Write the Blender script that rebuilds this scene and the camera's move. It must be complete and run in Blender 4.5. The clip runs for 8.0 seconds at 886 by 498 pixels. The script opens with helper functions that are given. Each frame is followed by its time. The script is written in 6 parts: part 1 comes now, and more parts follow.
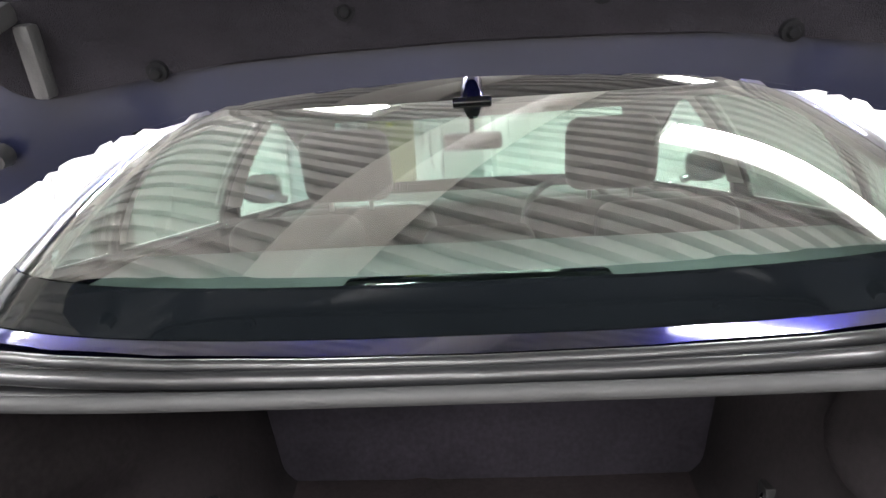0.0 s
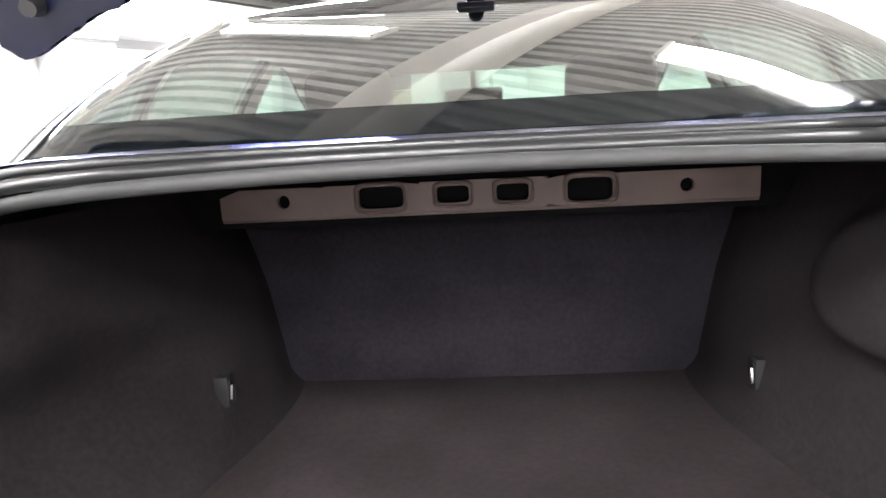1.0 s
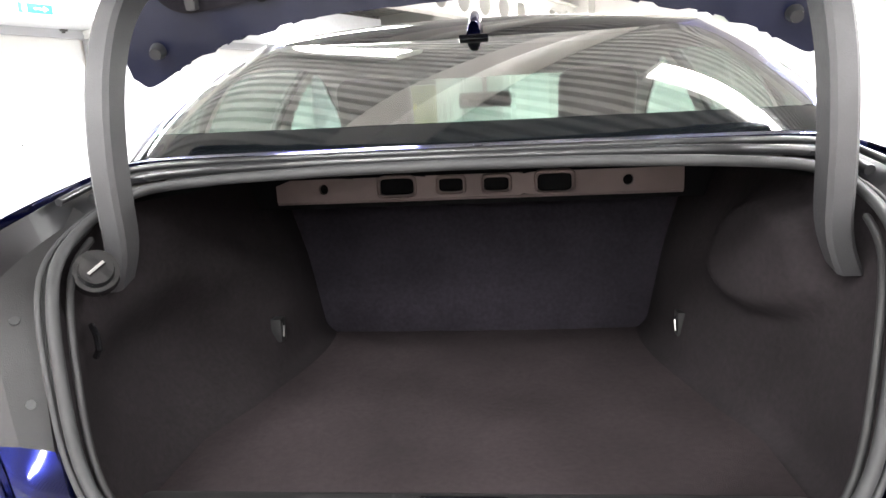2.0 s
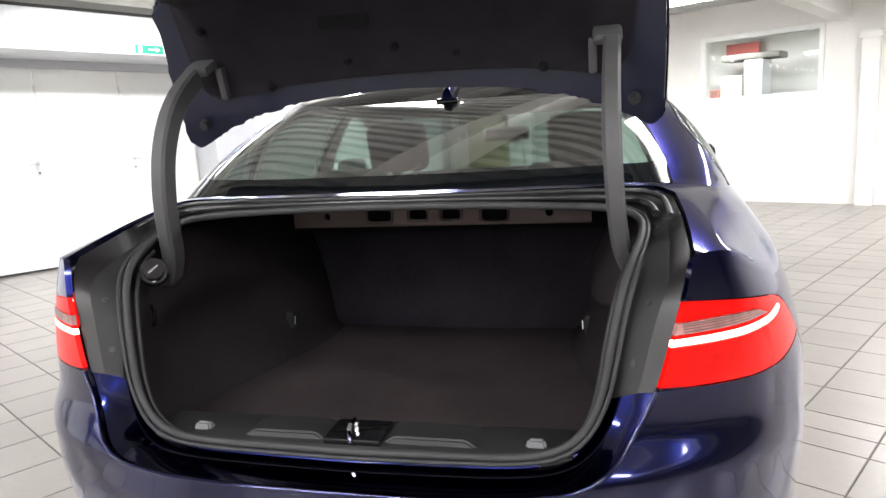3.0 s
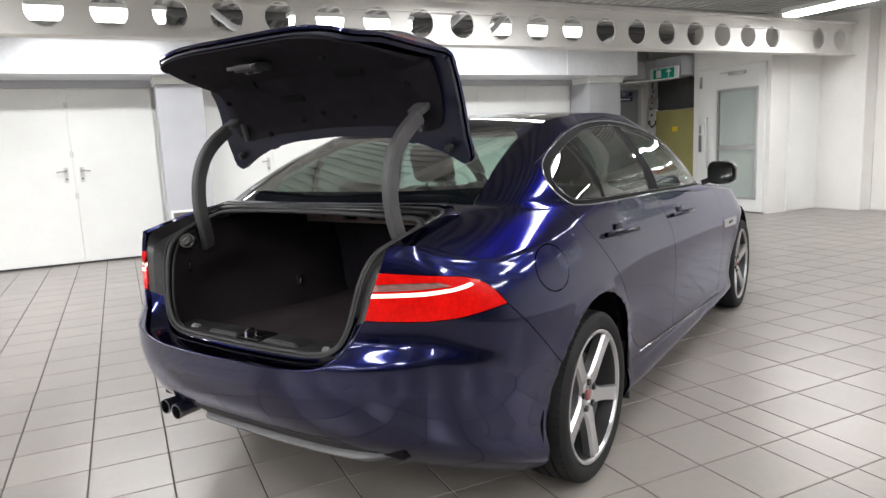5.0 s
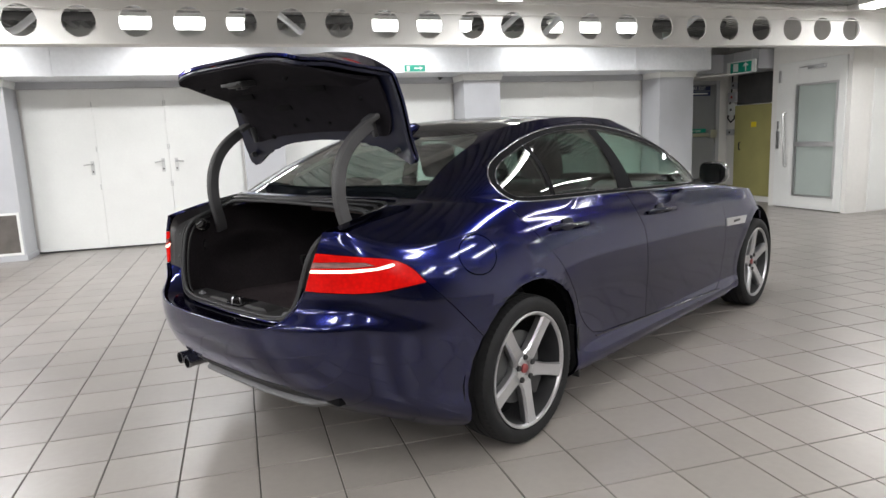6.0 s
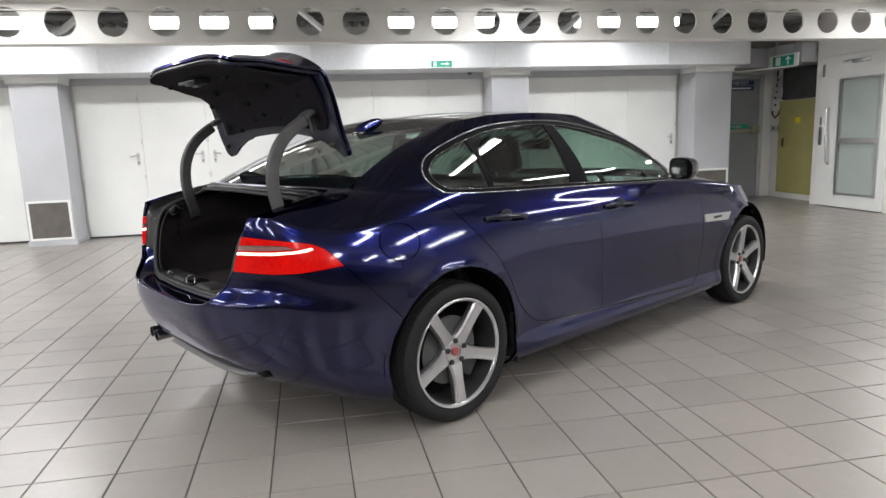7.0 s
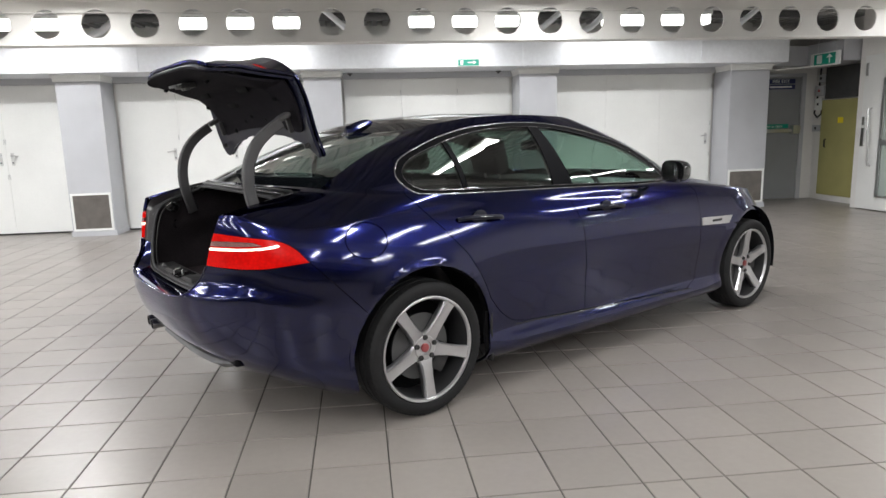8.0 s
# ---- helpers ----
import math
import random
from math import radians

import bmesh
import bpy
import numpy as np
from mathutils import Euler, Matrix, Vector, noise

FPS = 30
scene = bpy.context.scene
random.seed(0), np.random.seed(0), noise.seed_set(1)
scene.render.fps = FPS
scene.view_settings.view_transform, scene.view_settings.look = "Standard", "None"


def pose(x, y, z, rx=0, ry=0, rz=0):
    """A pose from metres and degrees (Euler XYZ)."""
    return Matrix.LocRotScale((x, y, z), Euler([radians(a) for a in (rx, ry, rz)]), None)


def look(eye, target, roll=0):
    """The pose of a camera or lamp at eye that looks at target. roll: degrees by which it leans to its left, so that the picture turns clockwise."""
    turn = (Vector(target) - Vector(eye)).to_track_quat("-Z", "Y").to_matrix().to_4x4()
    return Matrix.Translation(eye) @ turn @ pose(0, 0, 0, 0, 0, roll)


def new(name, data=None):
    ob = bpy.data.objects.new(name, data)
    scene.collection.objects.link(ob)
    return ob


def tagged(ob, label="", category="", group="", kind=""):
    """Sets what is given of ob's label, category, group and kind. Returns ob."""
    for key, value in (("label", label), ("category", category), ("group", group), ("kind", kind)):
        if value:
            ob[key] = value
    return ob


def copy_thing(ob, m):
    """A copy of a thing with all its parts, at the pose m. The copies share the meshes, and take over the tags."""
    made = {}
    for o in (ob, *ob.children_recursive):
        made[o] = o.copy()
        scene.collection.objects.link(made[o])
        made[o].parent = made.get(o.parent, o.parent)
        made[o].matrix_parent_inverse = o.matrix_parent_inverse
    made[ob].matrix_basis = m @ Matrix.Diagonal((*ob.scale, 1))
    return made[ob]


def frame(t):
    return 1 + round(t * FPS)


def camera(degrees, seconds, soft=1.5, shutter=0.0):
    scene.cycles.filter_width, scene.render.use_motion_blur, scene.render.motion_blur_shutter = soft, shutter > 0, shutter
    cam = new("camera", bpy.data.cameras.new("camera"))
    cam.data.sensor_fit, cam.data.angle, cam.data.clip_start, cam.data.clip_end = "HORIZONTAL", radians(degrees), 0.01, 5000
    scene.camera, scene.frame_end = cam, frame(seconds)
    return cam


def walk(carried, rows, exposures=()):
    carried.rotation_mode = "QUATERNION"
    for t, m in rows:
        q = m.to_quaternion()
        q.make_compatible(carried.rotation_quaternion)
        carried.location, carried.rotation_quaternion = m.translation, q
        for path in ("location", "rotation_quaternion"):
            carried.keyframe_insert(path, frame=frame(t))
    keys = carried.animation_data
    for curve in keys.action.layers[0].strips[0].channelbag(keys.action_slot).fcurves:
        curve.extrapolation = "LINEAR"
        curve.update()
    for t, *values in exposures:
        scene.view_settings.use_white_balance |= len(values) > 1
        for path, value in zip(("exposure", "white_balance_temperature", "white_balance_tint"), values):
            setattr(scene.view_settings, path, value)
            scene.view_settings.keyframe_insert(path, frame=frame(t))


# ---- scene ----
cam = camera(67.6, 8.0)
PATH = [
    (0, (0.012, -1.095, 1.27), (-0.116, 0.867, 0.903), -3.3),
    (0.3, (0.011, -1.095, 1.215), (-0.125, 0.868, 0.853), -3.0),
    (0.6, (0.003, -1.106, 1.149), (-0.132, 0.857, 0.789), -3.0),
    (1, (-0.004, -1.173, 1.1), (-0.127, 0.788, 0.728), -3.1),
    (1.2, (-0.005, -1.216, 1.079), (-0.126, 0.747, 0.721), -2.8),
    (2.3, (0.149, -1.644, 1.155), (-0.082, 0.303, 0.758), -2.9),
    (2.5, (0.223, -1.726, 1.168), (-0.036, 0.221, 0.791), -3.0),
    (3, (0.45, -1.913, 1.202), (-0.011, 0.004, 0.868), -3.0),
    (3.5, (0.716, -2.076, 1.234), (0.131, -0.192, 0.905), -2.9),
    (4, (1.055, -2.158, 1.245), (0.287, -0.34, 0.921), -3.0),
    (4.5, (1.395, -2.219, 1.255), (0.438, -0.492, 0.935), -2.8),
    (4.7, (1.537, -2.247, 1.265), (0.511, -0.559, 0.948), -2.8),
    (5.8, (2.349, -2.23, 1.307), (1.045, -0.75, 0.975), -2.2),
    (6, (2.469, -2.202, 1.307), (1.12, -0.763, 0.976), -2.3),
    (6.5, (2.743, -2.054, 1.298), (1.318, -0.692, 0.96), -2.1),
    (7, (2.987, -1.923, 1.287), (1.506, -0.623, 0.947), -2.0),
    (7.5, (3.174, -1.806, 1.297), (1.648, -0.56, 0.953), -1.8),
    (8, (3.274, -1.703, 1.305), (1.701, -0.517, 0.958), -1.6),
]
EXPOSURE = [(0.0, 1.58), (0.5, 1.08), (1.0, 2.0), (1.4, 1.95), (2.5, 1.27), (3.0, 0.53), (3.5, 0.16), (4.5, 0.01), (6.0, -0.23), (8.0, -0.30)]
walk(cam, [(t, look(eye, target, roll)) for t, eye, target, roll in PATH], EXPOSURE)

# ---- light ----
LAMP_WATTS = 47.0
world = bpy.data.worlds.new("world")
scene.world = world
world.use_nodes = True
world.node_tree.nodes["Background"].inputs[0].default_value = (0.8, 0.9, 1.0, 1)
world.node_tree.nodes["Background"].inputs[1].default_value = 0.05


# ---- materials ----
def mat(name, color, rough=0.5, metal=0.0, var=0.12, scale=6.0, bump=0.0, bscale=60.0, coat=0.0, rvar=0.0, emit=0.0, per_object=0.0, per_island=0.0,
        trans=0.0, spec=0.5, fine=0.0):
    m = bpy.data.materials.new(name)
    m.use_nodes = True
    nt = m.node_tree
    b = nt.nodes["Principled BSDF"]
    b.inputs["Base Color"].default_value = (*color, 1)
    b.inputs["Roughness"].default_value = rough
    b.inputs["Metallic"].default_value = metal
    b.inputs["Specular IOR Level"].default_value = spec
    b.inputs["Coat Weight"].default_value = coat
    b.inputs["Coat Roughness"].default_value = 0.03
    b.inputs["Transmission Weight"].default_value = trans
    if emit:
        b.inputs["Emission Color"].default_value = (*color, 1)
        b.inputs["Emission Strength"].default_value = emit
    co = nt.nodes.new("ShaderNodeTexCoord")

    where = co.outputs["Object"]
    if per_object:  # each piece takes its own part of the pattern
        oi, ad, sc = nt.nodes.new("ShaderNodeObjectInfo"), nt.nodes.new("ShaderNodeVectorMath"), nt.nodes.new("ShaderNodeMath")
        sc.operation, sc.inputs[1].default_value = "MULTIPLY", 57.0
        nt.links.new(oi.outputs["Random"], sc.inputs[0])
        nt.links.new(where, ad.inputs[0])
        nt.links.new(sc.outputs[0], ad.inputs[1])
        where = ad.outputs[0]

    def tex(s, detail=4):
        n = nt.nodes.new("ShaderNodeTexNoise")
        n.inputs["Scale"].default_value, n.inputs["Detail"].default_value = s, detail
        nt.links.new(where, n.inputs["Vector"])
        return n.outputs["Fac"]

    def ramp(src, lo, hi):
        n = nt.nodes.new("ShaderNodeMapRange")
        n.inputs["From Min"].default_value, n.inputs["From Max"].default_value = 0.3, 0.7
        n.inputs["To Min"].default_value, n.inputs["To Max"].default_value = lo, hi
        nt.links.new(src, n.inputs["Value"])
        return n.outputs["Result"]

    if var or per_object or per_island or fine:
        fac = ramp(tex(scale), 1 - var, 1 + var)
        if fine:
            mul = nt.nodes.new("ShaderNodeMath")
            mul.operation = "MULTIPLY"
            nt.links.new(fac, mul.inputs[0])
            nt.links.new(ramp(tex(scale * 22, 2), 1 - fine, 1 + fine), mul.inputs[1])
            fac = mul.outputs[0]
        if per_object or per_island:
            info = nt.nodes.new("ShaderNodeObjectInfo" if per_object else "ShaderNodeNewGeometry")
            per = per_object or per_island
            r = nt.nodes.new("ShaderNodeMapRange")
            r.inputs["To Min"].default_value, r.inputs["To Max"].default_value = 1 - per, 1 + per
            nt.links.new(info.outputs["Random" if per_object else "Random Per Island"], r.inputs["Value"])
            mul = nt.nodes.new("ShaderNodeMath")
            mul.operation = "MULTIPLY"
            nt.links.new(fac, mul.inputs[0])
            nt.links.new(r.outputs["Result"], mul.inputs[1])
            fac = mul.outputs[0]
        mix = nt.nodes.new("ShaderNodeVectorMath")
        mix.operation = "SCALE"
        mix.inputs[0].default_value = color
        nt.links.new(fac, mix.inputs["Scale"])
        nt.links.new(mix.outputs[0], b.inputs["Base Color"])
    if rvar:
        nt.links.new(ramp(tex(scale * 2.3), max(rough - rvar, 0.02), min(rough + rvar, 1)), b.inputs["Roughness"])
    if bump:
        bp = nt.nodes.new("ShaderNodeBump")
        bp.inputs["Strength"].default_value = bump
        bp.inputs["Distance"].default_value = 0.004
        nt.links.new(tex(bscale), bp.inputs["Height"])
        nt.links.new(bp.outputs["Normal"], b.inputs["Normal"])
    return m


def glass_mat(name, tint, rough=0.0, body=0.08):
    """A thin pane: tinted see-through with a clear mirror gloss on top."""
    m = bpy.data.materials.new(name)
    m.use_nodes = True
    nt = m.node_tree
    out = nt.nodes["Material Output"]
    nt.nodes.remove(nt.nodes["Principled BSDF"])
    tr = nt.nodes.new("ShaderNodeBsdfTransparent")
    tr.inputs["Color"].default_value = (*tint, 1)
    gl = nt.nodes.new("ShaderNodeBsdfGlossy")
    gl.inputs["Roughness"].default_value = rough
    lw, pw, mr = nt.nodes.new("ShaderNodeLayerWeight"), nt.nodes.new("ShaderNodeMath"), nt.nodes.new("ShaderNodeMapRange")
    lw.inputs["Blend"].default_value = 0.5
    pw.operation, pw.inputs[1].default_value = "POWER", 4.0
    mr.inputs["To Min"].default_value = body
    nt.links.new(lw.outputs["Facing"], pw.inputs[0])
    nt.links.new(pw.outputs[0], mr.inputs["Value"])
    mx = nt.nodes.new("ShaderNodeMixShader")
    nt.links.new(mr.outputs[0], mx.inputs["Fac"])
    nt.links.new(tr.outputs[0], mx.inputs[1])
    nt.links.new(gl.outputs[0], mx.inputs[2])
    nt.links.new(mx.outputs[0], out.inputs["Surface"])
    return m


def lens_mat(name, color, strength):
    """A lit coloured lens: facets and a cloudy spread behind a clear glossy cover."""
    m = mat(name, color, 0.22, var=0.2, scale=14, coat=0.10, spec=0.14)
    nt = m.node_tree
    b = nt.nodes["Principled BSDF"]
    co, vo, no = nt.nodes.new("ShaderNodeTexCoord"), nt.nodes.new("ShaderNodeTexVoronoi"), nt.nodes.new("ShaderNodeTexNoise")
    vo.inputs["Scale"].default_value, no.inputs["Scale"].default_value, no.inputs["Detail"].default_value = 70.0, 20.0, 3.0
    r1, r2, mu = nt.nodes.new("ShaderNodeMapRange"), nt.nodes.new("ShaderNodeMapRange"), nt.nodes.new("ShaderNodeMath")
    r1.inputs["To Min"].default_value, r1.inputs["To Max"].default_value = 1.10, 0.80
    r2.inputs["From Min"].default_value, r2.inputs["From Max"].default_value = 0.3, 0.7
    r2.inputs["To Min"].default_value, r2.inputs["To Max"].default_value = 0.86 * strength, 1.04 * strength
    mu.operation = "MULTIPLY"
    for t in (vo, no):
        nt.links.new(co.outputs["Object"], t.inputs["Vector"])
    nt.links.new(vo.outputs["Distance"], r1.inputs["Value"])
    nt.links.new(no.outputs["Fac"], r2.inputs["Value"])
    nt.links.new(r1.outputs[0], mu.inputs[0])
    nt.links.new(r2.outputs[0], mu.inputs[1])
    b.inputs["Emission Color"].default_value = (0.85, 0.0055, 0.003, 1)
    nt.links.new(mu.outputs[0], b.inputs["Emission Strength"])
    return m


M_WALL = mat("white_wall_paint", (0.81, 0.80, 0.77), 0.55, var=0.04, scale=1.3, bump=0.12, bscale=90, fine=0.015)
M_DOORW = mat("white_gloss_door_paint", (0.84, 0.85, 0.83), 0.38, var=0.035, scale=1.8, bump=0.05, bscale=40, fine=0.01)
M_COLUMN = mat("pale_grey_column_paint", (0.49, 0.50, 0.525), 0.45, var=0.06, scale=2.0, bump=0.08, bscale=70)
M_DUCT = mat("galvanised_duct_steel", (0.80, 0.82, 0.85), 0.36, 0.35, var=0.07, scale=0.9, rvar=0.04, fine=0.03)
M_BEAM = mat("cream_beam_paint", (0.76, 0.75, 0.72), 0.5, var=0.05, scale=2.5, bump=0.06, bscale=50)
M_DECK = mat("galvanised_roof_decking", (0.52, 0.52, 0.515), 0.45, 0.0, var=0.10, scale=1.2, fine=0.06)
M_TILE = mat("beige_ceramic_floor_tile", (0.250, 0.228, 0.208), 0.31, spec=0.85, var=0.045, scale=1.4, rvar=0.03, fine=0.03, per_object=0.06, bump=0.03, bscale=45)
M_TILES = mat("beige_ceramic_floor_tile_far", (0.250, 0.228, 0.208), 0.31, spec=0.85, var=0.045, scale=1.4, rvar=0.03, fine=0.03, per_island=0.06, bump=0.03, bscale=45)
M_GROUT = mat("dark_grout", (0.085, 0.078, 0.070), 0.85, var=0.25, scale=3.0)
# dark steel; also colours the strips that stand for shade
M_SHADOW = mat("dark_grey_steel_and_shade", (0.07, 0.07, 0.07), 0.6, var=0.15)
M_GRILLE = mat("brown_grey_vent_mesh", (0.17, 0.155, 0.14), 0.7, var=0.15, scale=9)
M_GREEN = mat("green_sign_face", (0.0, 0.30, 0.20), 0.4, var=0.05, emit=0.0)
M_SIGNW = mat("white_sign_frame", (0.8, 0.82, 0.8), 0.4, var=0.03)
M_BLUE = mat("navy_sign_face", (0.03, 0.04, 0.12), 0.4, var=0.05)
M_GREYDOOR = mat("grey_steel_fire_door", (0.27, 0.28, 0.29), 0.5, var=0.07, scale=2.0)
M_YELLOW = mat("mustard_cabinet_paint", (0.38, 0.355, 0.14), 0.5, var=0.08, scale=2.5)
M_STEEL = mat("brushed_steel", (0.6, 0.6, 0.6), 0.28, 1.0, var=0.06)
M_BLACK = mat("black_plastic", (0.018, 0.018, 0.019), 0.45, var=0.15, scale=20)
M_TUBE = mat("lit_fluorescent_tube", (1.0, 0.98, 0.95), 0.4, var=0, emit=14.0)
M_DIFFUSER = mat("lit_lamp_diffuser", (1.0, 0.99, 0.96), 0.4, var=0, emit=4.0)
M_RED = mat("red_paint", (0.55, 0.05, 0.05), 0.4, var=0.08)
M_PALEGLASS = glass_mat("room_window_glass", (0.93, 0.96, 0.95), body=0.06)
M_FROST = mat("frosted_door_glass", (0.44, 0.50, 0.47), 0.25, var=0.05, scale=1.5)


# ---- building blocks ----
def link(name, bm, material, parent=None, label="", smooth=0.0):
    me = bpy.data.meshes.new(name)
    bm.normal_update()
    bm.to_mesh(me)
    bm.free()
    for m in material if isinstance(material, (list, tuple)) else (material,):
        me.materials.append(m)
    if smooth:
        for p in me.polygons:
            p.use_smooth = True
        me.set_sharp_from_angle(angle=radians(smooth))
    ob = new(name, me)
    if parent is not None:
        ob.parent = parent
    if label:
        ob["label"] = label
    return ob


def part(name, bm, material, parent, label="", smooth=30.0):
    return link(name, bm, material, parent, label, smooth)


def box(bm, lo, hi, bevel=0.0, m=None):
    """An upright box between two corners, with its edges bevelled."""
    r = bmesh.ops.create_cube(bm, size=1.0)["verts"]
    lo, hi = Vector(lo), Vector(hi)
    for v in r:
        v.co = Vector((lo[i] + (v.co[i] + 0.5) * (hi[i] - lo[i]) for i in range(3)))
    if bevel:
        edges = list({e for v in r for e in v.link_edges})
        r = bmesh.ops.bevel(bm, geom=edges, offset=bevel, segments=2, affect="EDGES", profile=0.6)["verts"]
        r = list({v for v in r})
    if m is not None:
        bmesh.ops.transform(bm, matrix=m, verts=r)
    return r


def boxes(*rows, bevel=0.0, m=None):
    bm = bmesh.new()
    for lo, hi in rows:
        box(bm, lo, hi, bevel, m)
    return bm


def cyl(bm, a, b, r1, r2=None, n=20, caps=True):
    """A round bar from a to b."""
    a, b = Vector(a), Vector(b)
    q = (b - a).to_track_quat("Z", "Y").to_matrix().to_4x4()
    m = Matrix.Translation((a + b) / 2) @ q
    return bmesh.ops.create_cone(bm, cap_ends=caps, segments=n, radius1=r1, radius2=r1 if r2 is None else r2, depth=(b - a).length, matrix=m)["verts"]


def tube(bm, pts, r, n=10, closed=False):
    """A bent round bar along points."""
    pts = [Vector(p) for p in pts]
    k = len(pts)
    rings = []
    up = None
    for i, p in enumerate(pts):
        a = pts[(i - 1) % k] if closed or i else p
        b = pts[(i + 1) % k] if closed or i < k - 1 else p
        d = (b - a).normalized()
        if up is None:
            up = Vector((0, 0, 1)) if abs(d.z) < 0.9 else Vector((1, 0, 0))
        side = d.cross(up).normalized()
        up = side.cross(d).normalized()
        rr = r[i] if isinstance(r, (list, tuple)) else r
        rings.append([bm.verts.new(p + side * rr * math.cos(2 * math.pi * j / n) + up * rr * math.sin(2 * math.pi * j / n)) for j in range(n)])
    for i in range(k if closed else k - 1):
        ra, rb = rings[i], rings[(i + 1) % k]
        for j in range(n):
            bm.faces.new((ra[j], ra[(j + 1) % n], rb[(j + 1) % n], rb[j]))
    if not closed:
        bm.faces.new(rings[0][::-1])
        bm.faces.new(rings[-1])
    bmesh.ops.recalc_face_normals(bm, faces=bm.faces[:])


def spl(knots, t):
    """A smooth curve through (t, value) knots."""
    n = len(knots)
    if t <= knots[0][0]:
        return knots[0][1]
    if t >= knots[-1][0]:
        return knots[-1][1]
    i = max(j for j in range(n - 1) if knots[j][0] <= t)
    (t0, a), (t1, b) = knots[i], knots[i + 1]
    s = (b - a) / (t1 - t0)

    def slope(j):
        if j in (0, n - 1):
            return s
        p, q = (knots[j][1] - knots[j - 1][1]) / (knots[j][0] - knots[j - 1][0]), (knots[j + 1][1] - knots[j][1]) / (knots[j + 1][0] - knots[j][0])
        return 0.0 if p * q <= 0 else 2 * p * q / (p + q)

    h, w = t1 - t0, (t - t0) / (t1 - t0)
    m0, m1 = slope(i) * h, slope(i + 1) * h
    return (2 * w**3 - 3 * w**2 + 1) * a + (w**3 - 2 * w**2 + w) * m0 + (3 * w**2 - 2 * w**3) * b + (w**3 - w**2) * m1


# ---- the hall: u runs along the long wall, v across it; both turned 30 degrees from the car ----
HALL = Matrix(((0.5, 0.8660254, 0, 0), (0.8660254, -0.5, 0, 0), (0, 0, 1, 0), (0, 0, 0, 1)))


def hall(bm):
    """Turns a mesh built in u, v, z into the world."""
    bmesh.ops.transform(bm, matrix=HALL, verts=bm.verts[:])
    bmesh.ops.reverse_faces(bm, faces=bm.faces[:])
    return bm


def setting(name, bm, material, label, category, smooth=0.0, parent=None):
    ob = link(name, hall(bm), material, parent, "", smooth)
    return tagged(ob, label, category, kind="structure")


U0, U1, V0, V1, ZC = -14.0, 9.0, -6.6, 15.0, 2.95
floor = setting("floor", boxes(((U0 - 0.3, V0 - 1.5, -0.12), (U1 + 3.5, V1 + 0.3, -0.004))), M_GROUT, "beige ceramic tiled showroom floor with dark joints", "floor")

# long wall with an opening to the alcove at its far end
setting("wall_north", boxes(((U0 - 0.3, V0 - 0.25, 0), (6.5, V0 - 0.02, ZC))), M_WALL, "white painted long wall behind flush doors", "wall")
setting("wall_west", boxes(((U0 - 0.25, V0 - 0.25, 0), (U0, V1 + 0.25, ZC))), M_WALL, "plain white painted end wall", "wall")
setting("wall_south", boxes(((U0 - 0.25, V1, 0), (U1 + 0.25, V1 + 0.25, ZC))), M_WALL, "plain white painted side wall", "wall")


def rib_deck():
    """Trapezoid ribs of the roof decking, running across the hall."""
    bm = bmesh.new()
    pitch, n = 0.15, int((U1 + 1.2 - U0) / 0.15)
    prof = []
    for i in range(n):
        u = U0 + i * pitch
        prof += [(u, ZC), (u + 0.045, ZC), (u + 0.06, ZC - 0.06), (u + 0.135, ZC - 0.06)]
    rows = [[bm.verts.new((u, v, z)) for u, z in prof] for v in (V0 - 1.5, V1 + 0.2)]
    for i in range(len(prof) - 1):
        bm.faces.new((rows[0][i], rows[0][i + 1], rows[1][i + 1], rows[1][i]))
    top = [bm.verts.new(c) for c in ((U0 - 0.3, V0 - 1.5, ZC + 0.05), (U1 + 3.5, V0 - 1.5, ZC + 0.05), (U1 + 3.5, V1 + 0.3, ZC + 0.05), (U0 - 0.3, V1 + 0.3, ZC + 0.05))]
    bm.faces.new(top)
    return bm


setting("ceiling", rib_deck(), M_DECK, "grey ribbed galvanised steel roof decking", "ceiling")


